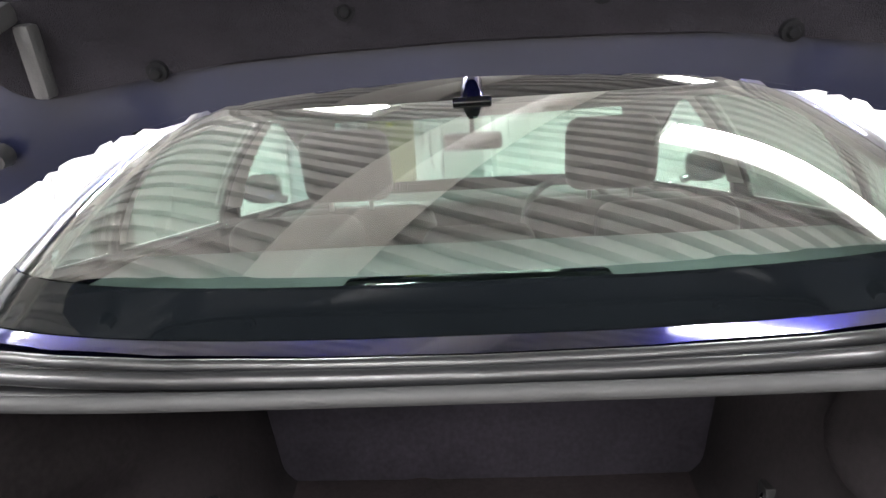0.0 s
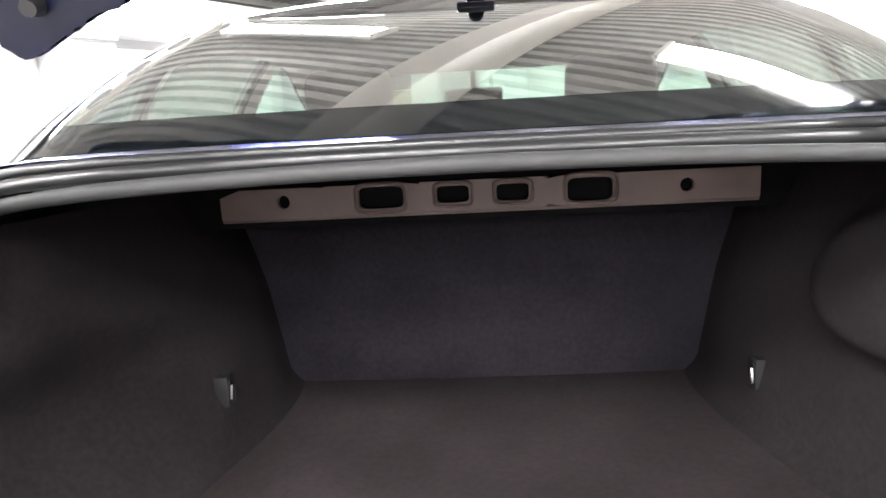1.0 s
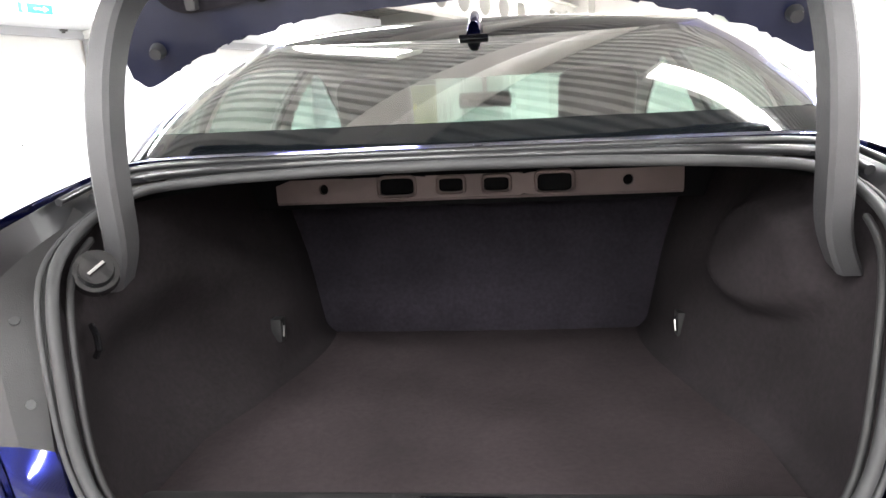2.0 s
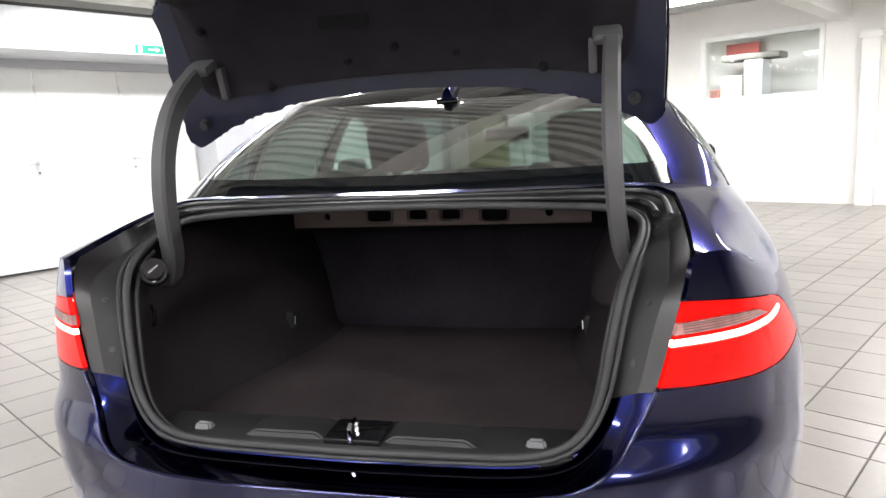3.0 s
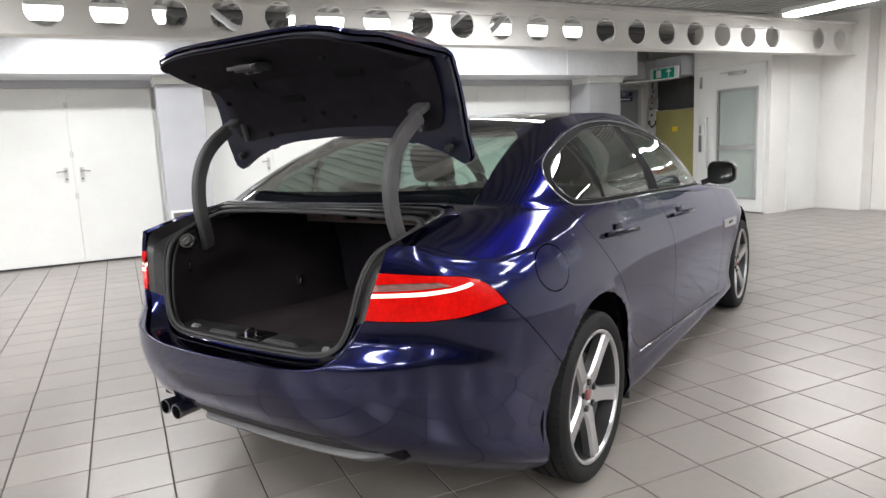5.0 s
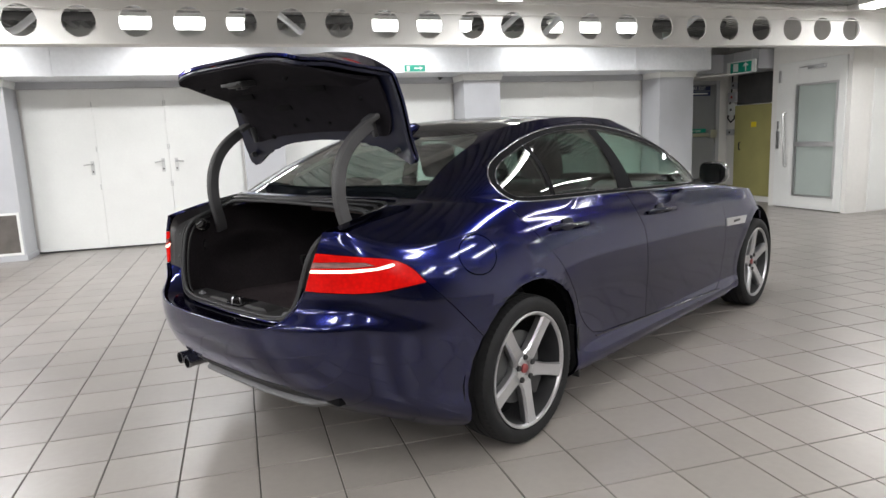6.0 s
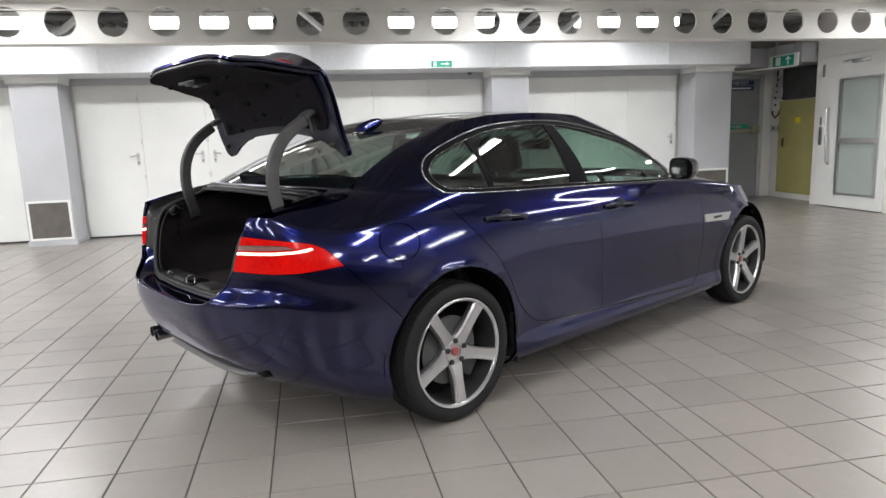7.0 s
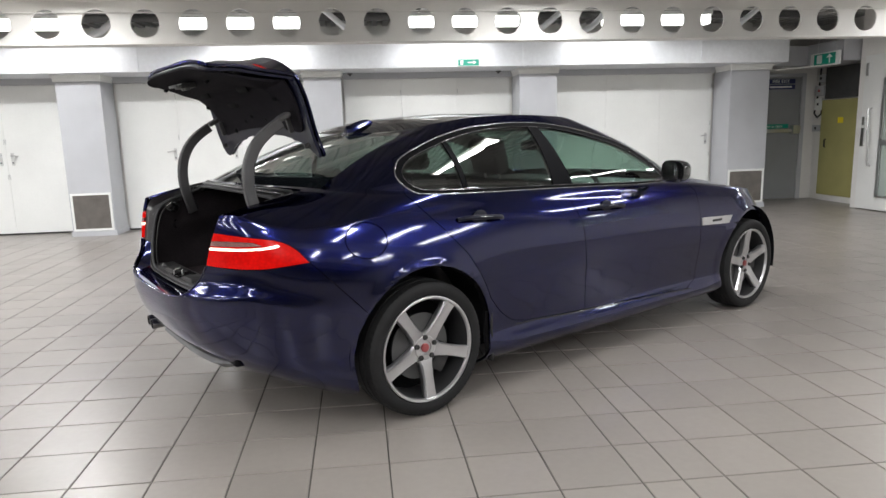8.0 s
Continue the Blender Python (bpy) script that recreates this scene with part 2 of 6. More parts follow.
def cell_beam(v, u_from, u_to, first, pitch=0.473, skip=()):
    """A steel beam with a row of round holes through its web: web, two flanges."""
    bm = bmesh.new()
    z0, z1, zc, r, t = 2.285, 2.70, 2.483, 0.142, 0.012
    holes = []
    k = math.ceil((u_from + 0.3 - first) / pitch)
    while first + k * pitch < u_to - 0.25:
        if k not in skip:
            holes.append(first + k * pitch)
        k += 1
    nseg = 28
    for side in (-t, t):
        at = u_from
        for c in holes:
            if c - pitch / 2 > at + 1e-4:
                bm.faces.new([bm.verts.new((u, v + side, z)) for u, z in ((at, z0), (c - pitch / 2, z0), (c - pitch / 2, z1), (at, z1))])
            ring, rim = [], []
            for j in range(nseg):
                a = 2 * math.pi * (j + 0.5) / nseg
                du, dz = math.cos(a), math.sin(a)
                ring.append(bm.verts.new((c + r * du, v + side, zc + r * dz)))
                s = min(pitch / 2 / abs(du) if abs(du) > 1e-6 else 9, (z1 - zc if dz > 0 else zc - z0) / abs(dz) if abs(dz) > 1e-6 else 9)
                rim.append(bm.verts.new((c + s * du, v + side, zc + s * dz)))
            for j in range(nseg):
                bm.faces.new((ring[j], ring[(j + 1) % nseg], rim[(j + 1) % nseg], rim[j]))
            for du, dz, z in ((1, 1, z1), (-1, 1, z1), (-1, -1, z0), (1, -1, z0)):
                cv = bm.verts.new((c + du * pitch / 2, v + side, z))
                near = sorted(rim, key=lambda q: (q.co - cv.co).length)[:2]
                bm.faces.new((cv, near[0], near[1]))
            at = c + pitch / 2
        bm.faces.new([bm.verts.new((u, v + side, z)) for u, z in ((at, z0), (u_to, z0), (u_to, z1), (at, z1))])
    for c in holes:
        a = [[bm.verts.new((c + r * math.cos(2 * math.pi * (j + 0.5) / nseg), v + s, zc + r * math.sin(2 * math.pi * (j + 0.5) / nseg))) for j in range(nseg)] for s in (-t, t)]
        for j in range(nseg):
            bm.faces.new((a[0][j], a[0][(j + 1) % nseg], a[1][(j + 1) % nseg], a[1][j]))
    bmesh.ops.recalc_face_normals(bm, faces=bm.faces[:])
    box(bm, (u_from, v - 0.09, z0 - 0.018), (u_to, v + 0.09, z0), 0.003)
    box(bm, (u_from, v - 0.09, z1), (u_to, v + 0.09, z1 + 0.02), 0.003)
    return bm


setting("beam", cell_beam(-3.7, U0, U1 - 0.02, -0.04, skip=(16,)), M_BEAM, "cream painted steel cellular beam with round holes", "beam", 40)
# one beam is known from a reflection; the others are added, unseen
for vv in (-1.05, 1.75, 4.6, 7.4, 10.2):
    setting("beam", boxes(((U0, vv - 0.06, 2.46), (U1 - 0.02, vv + 0.16, 2.885)), bevel=0.012), M_BEAM, "plain cream boxed beam under the decking", "beam")


# columns with a capital and a vent panel low on the face
def louvre(uc, vface, z0, z1, w):
    """A vent: frame, backing and slats, standing proud of the column."""
    bm = boxes(((uc - w / 2 - 0.03, vface, z0 - 0.03), (uc + w / 2 + 0.03, vface + 0.012, z0)), ((uc - w / 2 - 0.03, vface, z1), (uc + w / 2 + 0.03, vface + 0.012, z1 + 0.03)),
               ((uc - w / 2 - 0.03, vface, z0), (uc - w / 2, vface + 0.012, z1)), ((uc + w / 2, vface, z0), (uc + w / 2 + 0.03, vface + 0.012, z1)), bevel=0.002)
    ob = tagged(link("wall_vent", hall(bm), M_DOORW), "brown mesh ventilation grille in a white frame on a column", "vent", "column vents")
    part("backing", hall(boxes(((uc - w / 2, vface + 0.001, z0), (uc + w / 2, vface + 0.004, z1)))), M_GRILLE, ob, "brown grille mesh", 0)
    n = 22
    for i in range(n):
        z = z0 + (i + 0.5) * (z1 - z0) / n
        part("slat", hall(boxes(((uc - w / 2, vface + 0.004, z - 0.004), (uc + w / 2, vface + 0.010, z + 0.004)))), M_GRILLE, ob, "", 0)
    return ob


COLS = ((-10.45, -9.88), (-7.15, -6.58), (-3.86, -3.28), (-0.56, -0.03), (2.57, 3.14), (5.88, 6.52))
for a, b in COLS:
    bm = boxes(((a, -6.6, 0), (b, -6.10, 2.12)), bevel=0.008)
    box(bm, (a - 0.015, -6.6, 0), (b + 0.015, -6.085, 0.07), 0.004)
    setting("column", bm, M_COLUMN, "pale grey boxed column with a small capital", "column")
    setting("capital", boxes(((a - 0.03, -6.6, 2.165), (b + 0.03, -6.045, 2.204)), ((a - 0.018, -6.6, 2.12), (b + 0.018, -6.07, 2.165)), bevel=0.005), M_DOORW, "white moulded cap on a column", "trim")
    louvre((a + b) / 2, -6.098, 0.105, 0.575, b - a - 0.10)

setting("duct_casing", boxes(((U0, -6.6, 2.205), (5.24, -5.80, 2.59)), ((5.245, -6.6, 2.205), (6.62, -5.81, 2.59)), bevel=0.006), M_DUCT, "galvanised steel duct casing along the wall", "duct")
for u in (-13.3, -10.6, -7.9, -5.3, -2.68, -0.02, 2.56, 5.24):
    setting("duct_joint", boxes(((u - 0.018, -5.80, 2.20), (u + 0.018, -5.788, 2.595)), bevel=0.003), M_DUCT, "raised joint band round the duct", "duct")
setting("duct_hanger_rail", boxes(((U0, -5.86, 2.59), (6.6, -5.82, 2.625))), M_SHADOW, "dark steel rail on the duct", "rail")
setting("pipe", (lambda bm: (tube(bm, [(U0, -5.4, 2.82), (2.0, -5.4, 2.82), (6.5, -5.4, 2.82)], 0.05, 12), bm)[1])(bmesh.new()), M_SHADOW, "dark grey service pipe under the decking", "pipe", 40)
setting("pipe", (lambda bm: (tube(bm, [(U0, -4.2, 2.86), (7.5, -4.2, 2.86)], 0.03, 12), bm)[1])(bmesh.new()), M_BEAM, "thin painted service pipe under the decking", "pipe", 40)
setting("conduit", (lambda bm: (tube(bm, [(U0, -3.655, 2.585), (8.9, -3.655, 2.585)], 0.006, 6), bm)[1])(bmesh.new()), M_BEAM, "thin cable run along the beam web", "conduit", 40)
for u, d in ((-7.6, 0.5), (-5.35, -0.45), (-2.55, 0.5), (0.05, -0.5), (2.5, 0.55), (3.1, 0.5), (5.0, 0.6)):
    bm = bmesh.new()
    tube(bm, [(u - d / 2, -4.35, 2.42), (u - d * 0.1, -4.40, 2.52), (u + d / 2, -4.45, 2.78)], 0.035, 10)
    setting("pipe", bm, M_DUCT, "pale sloping pipe behind the beam", "pipe", 40)


M_PLATE = mat("pale_painted_steel", (0.62, 0.63, 0.62), 0.4, var=0.06)


def wall_door(u0, u1, handle=None):
    """A tall flush door leaf with an optional handle near one edge."""
    vf = -6.575
    ob = link("wall_door", hall(boxes(((u0 + 0.0012, -6.62, 0.026), (u1 - 0.0012, vf, 2.114)), bevel=0.002)), M_DOORW)
    tagged(ob, "tall flush white painted door between columns", "door", "wall doors")
    if handle is not None:
        way = 1 if handle - u0 < u1 - handle else -1
        part("handle_plate", hall(boxes(((handle - 0.022, vf - 0.001, 1.005), (handle + 0.022, vf + 0.007, 1.185)), bevel=0.003)), M_PLATE, ob, "pale painted handle plate")
        bm = bmesh.new()
        cyl(bm, (handle, vf + 0.006, 1.145), (handle, vf + 0.016, 1.145), 0.019, 0.017, 16)
        tube(bm, [(handle, vf + 0.014, 1.145), (handle, vf + 0.045, 1.145), (handle + way * 0.014, vf + 0.056, 1.145), (handle + way * 0.050, vf + 0.058, 1.142), (handle + way * 0.098, vf + 0.054, 1.134)], 0.0095, 10)
        part("lever", hall(bm), M_STEEL, ob, "worn steel lever handle", 40)
        bm = bmesh.new()
        cyl(bm, (handle, vf + 0.006, 1.045), (handle, vf + 0.013, 1.045), 0.012, 0.010, 14)
        part("lock", hall(bm), M_SHADOW, ob, "round dark lock")
        for dz in (1.017, 1.173):
            bm = bmesh.new()
            cyl(bm, (handle, vf + 0.006, dz), (handle, vf + 0.009, dz), 0.004, 0.003, 8)
            part("screw", hall(bm), M_STEEL, ob)
        edge = u0 + 0.012 if way > 0 else u1 - 0.012
        for z in (0.84, 1.34, 1.92):
            part("latch_plate", hall(boxes(((edge - 0.007, vf - 0.001, z - 0.035), (edge + 0.007, vf + 0.005, z + 0.035)), bevel=0.002)), M_PLATE, ob, "small pale latch plate at the door edge")
    return ob


for u0, u1, h in ((-9.88, -9.0, None), (-9.0, -8.1, -8.2), (-8.1, -7.15, -8.0), (-6.58, -5.70, -5.78), (-5.70, -4.82, -4.90), (-4.82, -3.86, -4.74), (-3.24, -2.42, -2.50), (-2.42, -1.545, -1.63), (-1.545, -0.60, -1.46),
                  (0.0, 0.86, 0.79), (0.86, 1.70, None), (1.70, 2.53, 1.79), (3.18, 4.08, None), (4.08, 4.97, None), (4.97, 5.84, 5.76)):
    wall_door(u0, u1, h)
setting("door_frame", boxes(*[((a, -6.62, 2.1155), (b, -6.565, 2.1195)) for a, b in ((-9.88, -7.15), (-6.58, -3.86), (-3.28, -0.56), (-0.03, 2.57), (3.14, 5.88))], bevel=0.001), M_DOORW, "thin white painted door head rail", "trim")
# dark strips stand for the shade in the gaps under the doors
setting("threshold", boxes(*[((a, -6.62, 0.001), (b, -6.60, 0.025)) for a, b in ((-9.88, -7.15), (-6.58, -3.86), (-3.28, -0.56), (-0.03, 2.57), (3.14, 5.88))]), M_SHADOW, "dark strip painted as the shade in the gap under the doors", "trim")
setting("door_head", boxes(((U0, -6.60, 2.12), (6.5, -6.52, 2.205))), M_COLUMN, "grey painted lintel above the doors", "trim")

for u in (0.10, 2.34):
    setting("door_catch", boxes(((u - 0.035, -6.52, 2.185), (u + 0.035, -6.485, 2.204)), ((u - 0.015, -6.52, 2.165), (u + 0.015, -6.50, 2.185)), bevel=0.003), M_SHADOW, "small dark door catch under the duct", "catch")


# signs
def flat_sign(name, u0, u1, z0, z1, v, face, label, arrow=0):
    """A sign facing into the hall: backing, face, arrow and door mark."""
    ob = link(name, hall(boxes(((u0, v - 0.02, z0), (u1, v, z1)), bevel=0.003)), M_SIGNW)
    tagged(ob, label, "sign")
    part("sign_face", hall(boxes(((u0 + 0.012, v - 0.001, z0 + 0.012), (u1 - 0.012, v + 0.003, z1 - 0.012)))), face, ob, "green sign face", 0)
    c, h = (z0 + z1) / 2, z1 - z0
    um = u0 + (u1 - u0) * 0.62
    bm = boxes(((um - 0.05, v + 0.004, c - 0.008), (um + 0.045, v + 0.006, c + 0.008)))
    vs = [bm.verts.new(p) for p in ((um + 0.03, v + 0.006, c - 0.026), (um + 0.03, v + 0.006, c + 0.026), (um + 0.075, v + 0.006, c))]
    bm.faces.new(vs)
    part("arrow", hall(bm), M_SIGNW, ob, "white arrow", 0)
    part("door_mark", hall(boxes(((u0 + 0.045, v + 0.004, z0 + 0.024), (u0 + 0.085, v + 0.006, z1 - 0.024)))), M_SIGNW, ob, "white door mark", 0)
    return ob


flat_sign("exit_sign", 1.60, 1.92, 2.205, 2.315, -5.776, M_GREEN, "small green and white exit sign on the duct")

# alcove with the fire door, the mustard cabinet and the hanging sign
setting("alcove_back_wall", boxes(((6.50, -7.25, 0), (8.2, -7.02, ZC))), M_WALL, "shaded white wall at the back of the alcove", "wall")
setting("alcove_side_wall", boxes(((6.28, -7.2, 0), (6.50, -6.6, ZC))), M_WALL, "shaded side wall of the alcove", "wall")
setting("alcove_end_wall", boxes(((7.98, -7.2, 0), (8.2, -5.5, ZC))), M_WALL, "white end wall of the alcove", "wall")
setting("alcove_soffit", boxes(((7.36, -7.2, 2.20), (7.98, -5.62, 2.50)), ((6.53, -7.2, 2.20), (7.36, -6.42, 2.50))), M_COLUMN, "grey bulkhead over the alcove", "bulkhead")
fd = tagged(link("fire_door", hall(boxes(((6.72, -7.03, 0.01), (7.68, -6.985, 2.06)), bevel=0.004)), M_GREYDOOR), "grey steel fire door with a push bar", "door")
part("door_frame", hall(boxes(((6.64, -7.03, 0), (6.715, -6.97, 2.12)), ((7.685, -7.03, 0), (7.76, -6.97, 2.12)), ((6.715, -7.03, 2.065), (7.685, -6.97, 2.12)), bevel=0.004)), M_COLUMN, fd, "grey door frame", 0)
bm = bmesh.new()
box(bm, (6.78, -6.984, 1.145), (7.62, -6.93, 1.20), 0.01)
part("push_bar", hall(bm), M_STEEL, fd, "steel push bar")
part("push_bar_box", hall(boxes(((7.52, -6.984, 1.12), (7.66, -6.90, 1.26)), bevel=0.01)), M_STEEL, fd)
part("notice", hall(boxes(((6.82, -6.984, 1.215), (7.48, -6.978, 1.285)))), M_GREEN, fd, "green push bar notice", 0)
part("notice", hall(boxes(((7.05, -6.984, 1.955), (7.56, -6.978, 2.03)))), M_BLUE, fd, "blue fire exit notice", 0)
part("notice", hall(boxes(((7.05, -6.984, 1.865), (7.56, -6.978, 1.94)))), M_BLUE, fd, "blue notice with an unreadable line", 0)
part("notice_line", hall(boxes(((7.10, -6.977, 1.89), (7.50, -6.975, 1.915)))), M_SIGNW, fd, "white line of print", 0)


def lettering(text, size, m, material, parent):
    cu = bpy.data.curves.new("lettering", "FONT")
    cu.body, cu.size, cu.align_x, cu.align_y, cu.extrude = text, size, "CENTER", "CENTER", 0.001
    cu.materials.append(material)
    ob = new("lettering", cu)
    ob.parent = parent
    ob.matrix_basis = m
    return ob


def facing(u, v, z, toward):
    """A pose for lettering that stands upright and faces along a hall direction."""
    n = (HALL.to_3x3() @ Vector(toward)).normalized()
    up = Vector((0, 0, 1))
    m = Matrix((up.cross(n), up, n)).transposed().to_4x4()
    m.translation = HALL @ Vector((u, v, z))
    return m


lettering("FIRE EXIT", 0.075, facing(7.30, -6.975, 1.992, (0, 1, 0)), M_SIGNW, fd)
lettering("Push bar to open", 0.062, facing(7.15, -6.975, 1.25, (0, 1, 0)), M_SIGNW, fd)

cab = tagged(link("electric_cabinet", hall(boxes(((7.90, -6.74, 0.10), (7.98, -5.80, 1.66)), bevel=0.006)), M_YELLOW), "mustard yellow painted electrical cabinet standing in the alcove", "cabinet")
part("plinth", hall(boxes(((7.93, -6.74, 0.0), (7.98, -5.80, 0.10)))), M_WALL, cab, "white plinth", 0)
part("cabinet_door", hall(boxes(((7.888, -6.66, 0.13), (7.902, -5.82, 1.63)), bevel=0.003)), M_YELLOW, cab, "", 0)
bm = bmesh.new()
tube(bm, [(7.888, -6.58, 1.02), (7.865, -6.58, 1.01), (7.865, -6.58, 0.90), (7.888, -6.58, 0.89)], 0.012, 8)
part("cabinet_handle", hall(bm), M_BLACK, cab, "black bow handle")
part("warning_label", hall(boxes(((7.884, -6.32, 1.28), (7.888, -6.20, 1.37)))), mat("yellow_label", (0.8, 0.65, 0.02), 0.4), cab, "bright yellow warning label", 0)
# no hollow here: a dark sheet gives the recess its shade
setting("cabinet_recess", boxes(((7.94, -6.74, 1.68), (7.975, -5.62, 2.19))), M_SHADOW, "flat dark sheet for the shade of a recess above the cabinet", "recess")
for v, z, w, h, mm, lab in ((-6.80, 2.02, 0.09, 0.10, M_COLUMN, "grey switch box"), (-6.83, 1.82, 0.15, 0.14, M_COLUMN, "grey switch box with a red switch"), (-6.84, 1.60, 0.13, 0.16, M_SIGNW, "white isolator box"), (-6.86, 1.20, 0.13, 0.09, M_COLUMN, "grey socket box")):
    eb = tagged(link("switch_box", hall(boxes(((7.90, v - w * 0.68, z - h * 0.6), (7.98, v + w * 0.68, z + h * 0.6)), bevel=0.006)), mm), lab + " on the alcove wall", "switch box", "switch boxes")
    part("switch", hall(boxes(((7.888, v - 0.018, z - 0.02), (7.899, v + 0.018, z + 0.02)), bevel=0.003)), M_RED if "red" in lab else M_BLACK, eb)
cable = bmesh.new()
tube(cable, [(7.93, -6.78, 1.52), (7.91, -6.76, 1.44), (7.90, -6.84, 1.38), (7.91, -6.93, 1.45), (7.93, -6.92, 1.62), (7.95, -6.90, 1.9), (7.95, -6.88, 2.19)], 0.014, 8)
tagged(link("cable", hall(cable), M_BLACK, smooth=40), "looped black cable between switch boxes", "cable")
hs = tagged(link("hanging_exit_sign", hall(boxes(((7.28, -6.24, 2.145), (7.31, -5.60, 2.345)), bevel=0.004)), M_SIGNW), "green and white exit sign hanging in the alcove", "sign")
part("sign_face", hall(boxes(((7.275, -6.15, 2.165), (7.282, -5.68, 2.325)))), M_GREEN, hs, "green sign face", 0)
bm = boxes(((7.271, -5.81, 2.18), (7.2745, -5.79, 2.28)))
bm.faces.new([bm.verts.new(p) for p in ((7.271, -5.87, 2.26), (7.271, -5.73, 2.26), (7.271, -5.80, 2.315))])
part("arrow", hall(bm), M_SIGNW, hs, "white arrow", 0)
part("door_mark", hall(boxes(((7.271, -6.08, 2.185), (7.2745, -5.97, 2.31)))), M_SIGNW, hs, "white door mark", 0)
for v in (-6.1, -5.7):
    bm = bmesh.new()
    cyl(bm, (7.295, v, 2.345), (7.295, v, 2.50), 0.005, n=6)
    part("hanger", hall(bm), M_STEEL, hs)
bm = bmesh.new()
tube(bm, [(6.55, -6.0, 2.10), (7.1, -5.95, 2.14), (7.5, -5.9, 2.17)], 0.010, 8)
setting("pipe", bm, M_BEAM, "pale pipe across the alcove", "pipe", 40)

# wall with the glazed white door
setting("door_wall", boxes(((7.62, -5.58, 0), (7.98, -5.47, ZC)), ((7.62, -4.20, 0), (7.98, -4.13, ZC)), ((7.62, -5.47, 2.24), (7.98, -4.20, ZC))), M_WALL, "white wall round the glazed door", "wall")
gd = tagged(link("glazed_door", hall(boxes(((7.60, -5.46, 0.015), (7.66, -5.07, 2.235)), ((7.60, -4.33, 0.015), (7.66, -4.21, 2.235)), ((7.60, -5.07, 0.015), (7.66, -4.33, 0.215)), ((7.60, -5.07, 1.885), (7.66, -4.33, 2.235)), bevel=0.003)), M_DOORW), "white painted door with tall glass panes", "door")
part("glazing_frame", hall(boxes(((7.588, -5.08, 0.20), (7.60, -5.045, 1.90)), ((7.588, -4.355, 0.20), (7.60, -4.32, 1.90)), ((7.588, -5.045, 0.20), (7.60, -4.355, 0.225)), ((7.588, -5.045, 1.87), (7.60, -4.355, 1.90)), ((7.588, -5.045, 0.96), (7.60, -4.355, 1.03)))), M_STEEL, gd, "grey metal glazing frame", 0)
part("pane", hall(boxes(((7.62, -5.045, 1.03), (7.63, -4.355, 1.87)))), M_FROST, gd, "pale green frosted pane", 0)
part("pane", hall(boxes(((7.62, -5.045, 0.225), (7.63, -4.355, 0.96)))), M_FROST, gd, "pale green frosted pane", 0)
bm = bmesh.new()
tube(bm, [(7.60, -5.22, 0.65), (7.555, -5.22, 0.66), (7.545, -5.22, 0.70), (7.545, -5.27, 1.42), (7.555, -5.27, 1.47), (7.60, -5.27, 1.48)], 0.014, 10)
part("pull_handle", hall(bm), M_STEEL, gd, "tall steel pull handle")
part("lock_plate", hall(boxes(((7.588, -5.44, 0.93), (7.60, -5.37, 1.20)), bevel=0.003)), M_STEEL, gd, "steel code lock")
part("lock_plate", hall(boxes(((7.588, -5.43, 1.24), (7.60, -5.385, 1.36)), bevel=0.003)), M_STEEL, gd, "steel lock cylinder")
part("door_closer", hall(boxes(((7.56, -4.85, 2.10), (7.60, -4.55, 2.155)), ((7.55, -5.0, 2.135), (7.56, -4.5, 2.15)), bevel=0.003)), M_STEEL, gd, "steel door closer")
part("key_plate", hall(boxes(((7.588, -5.43, 1.95), (7.60, -5.385, 2.13)), bevel=0.003)), M_STEEL, gd)

setting("side_wall", boxes(((7.985, -4.30, 0), (8.74, -4.13, ZC))), M_WALL, "white painted return wall", "wall")
tagged(link("panel_door", hall(boxes(((8.02, -4.14, 0.02), (8.66, -4.118, 2.04)), bevel=0.003)), M_DOORW), "flush white cupboard door in the return wall", "door")
setting("pier", boxes(((8.745, -4.30, 0), (9.0, -3.45, ZC)), bevel=0.01), M_WALL, "white painted pier under the beam end", "pier")

# end wall with two high windows and a column between
WIN = ((-2.83, -1.25, 1.56, 2.41), (0.20, 1.80, 1.50, 2.35))
rows, at = [], -3.45
for a, b, z0, z1 in WIN:
    rows += [((9.0, at, 0), (9.22, a, ZC)), ((9.0, a, 0), (9.22, b, z0)), ((9.0, a, z1), (9.22, b, ZC))]
    at = b
rows.append(((9.0, at, 0), (9.22, V1 + 0.25, ZC)))
setting("wall_east", boxes(*rows), M_WALL, "white painted end wall with high windows", "wall")
setting("wall_east", boxes(((9.0, -7.2, 0), (9.22, -4.3, ZC))), M_WALL, "closing white wall behind the glazed door", "wall")
for k, (a, b, z0, z1) in enumerate(WIN):
    wf = setting("window_%d" % (k + 1), boxes(((8.985, a - 0.06, z0 - 0.06), (9.04, a + 0.01, z1 + 0.06)), ((8.985, b - 0.01, z0 - 0.06), (9.04, b + 0.06, z1 + 0.06)), ((8.985, a + 0.01, z0 - 0.06), (9.04, b - 0.01, z0 + 0.01)),
                                              ((8.985, a + 0.01, z1 - 0.01), (9.04, b - 0.01, z1 + 0.06)), bevel=0.006), M_DOORW, "high internal window in a white frame", "window")
    pn = link("pane", hall(boxes(((9.08, a, z0), (9.086, b, z1)))), M_PALEGLASS, wf, "clear glass pane")
    pn.visible_shadow = False
setting("column", boxes(((8.86, -0.72, 0), (8.995, -0.52, 2.285)), ((8.84, -0.75, 2.18), (8.995, -0.49, 2.26)), bevel=0.006), M_WALL, "white column under a beam on the end wall", "column")

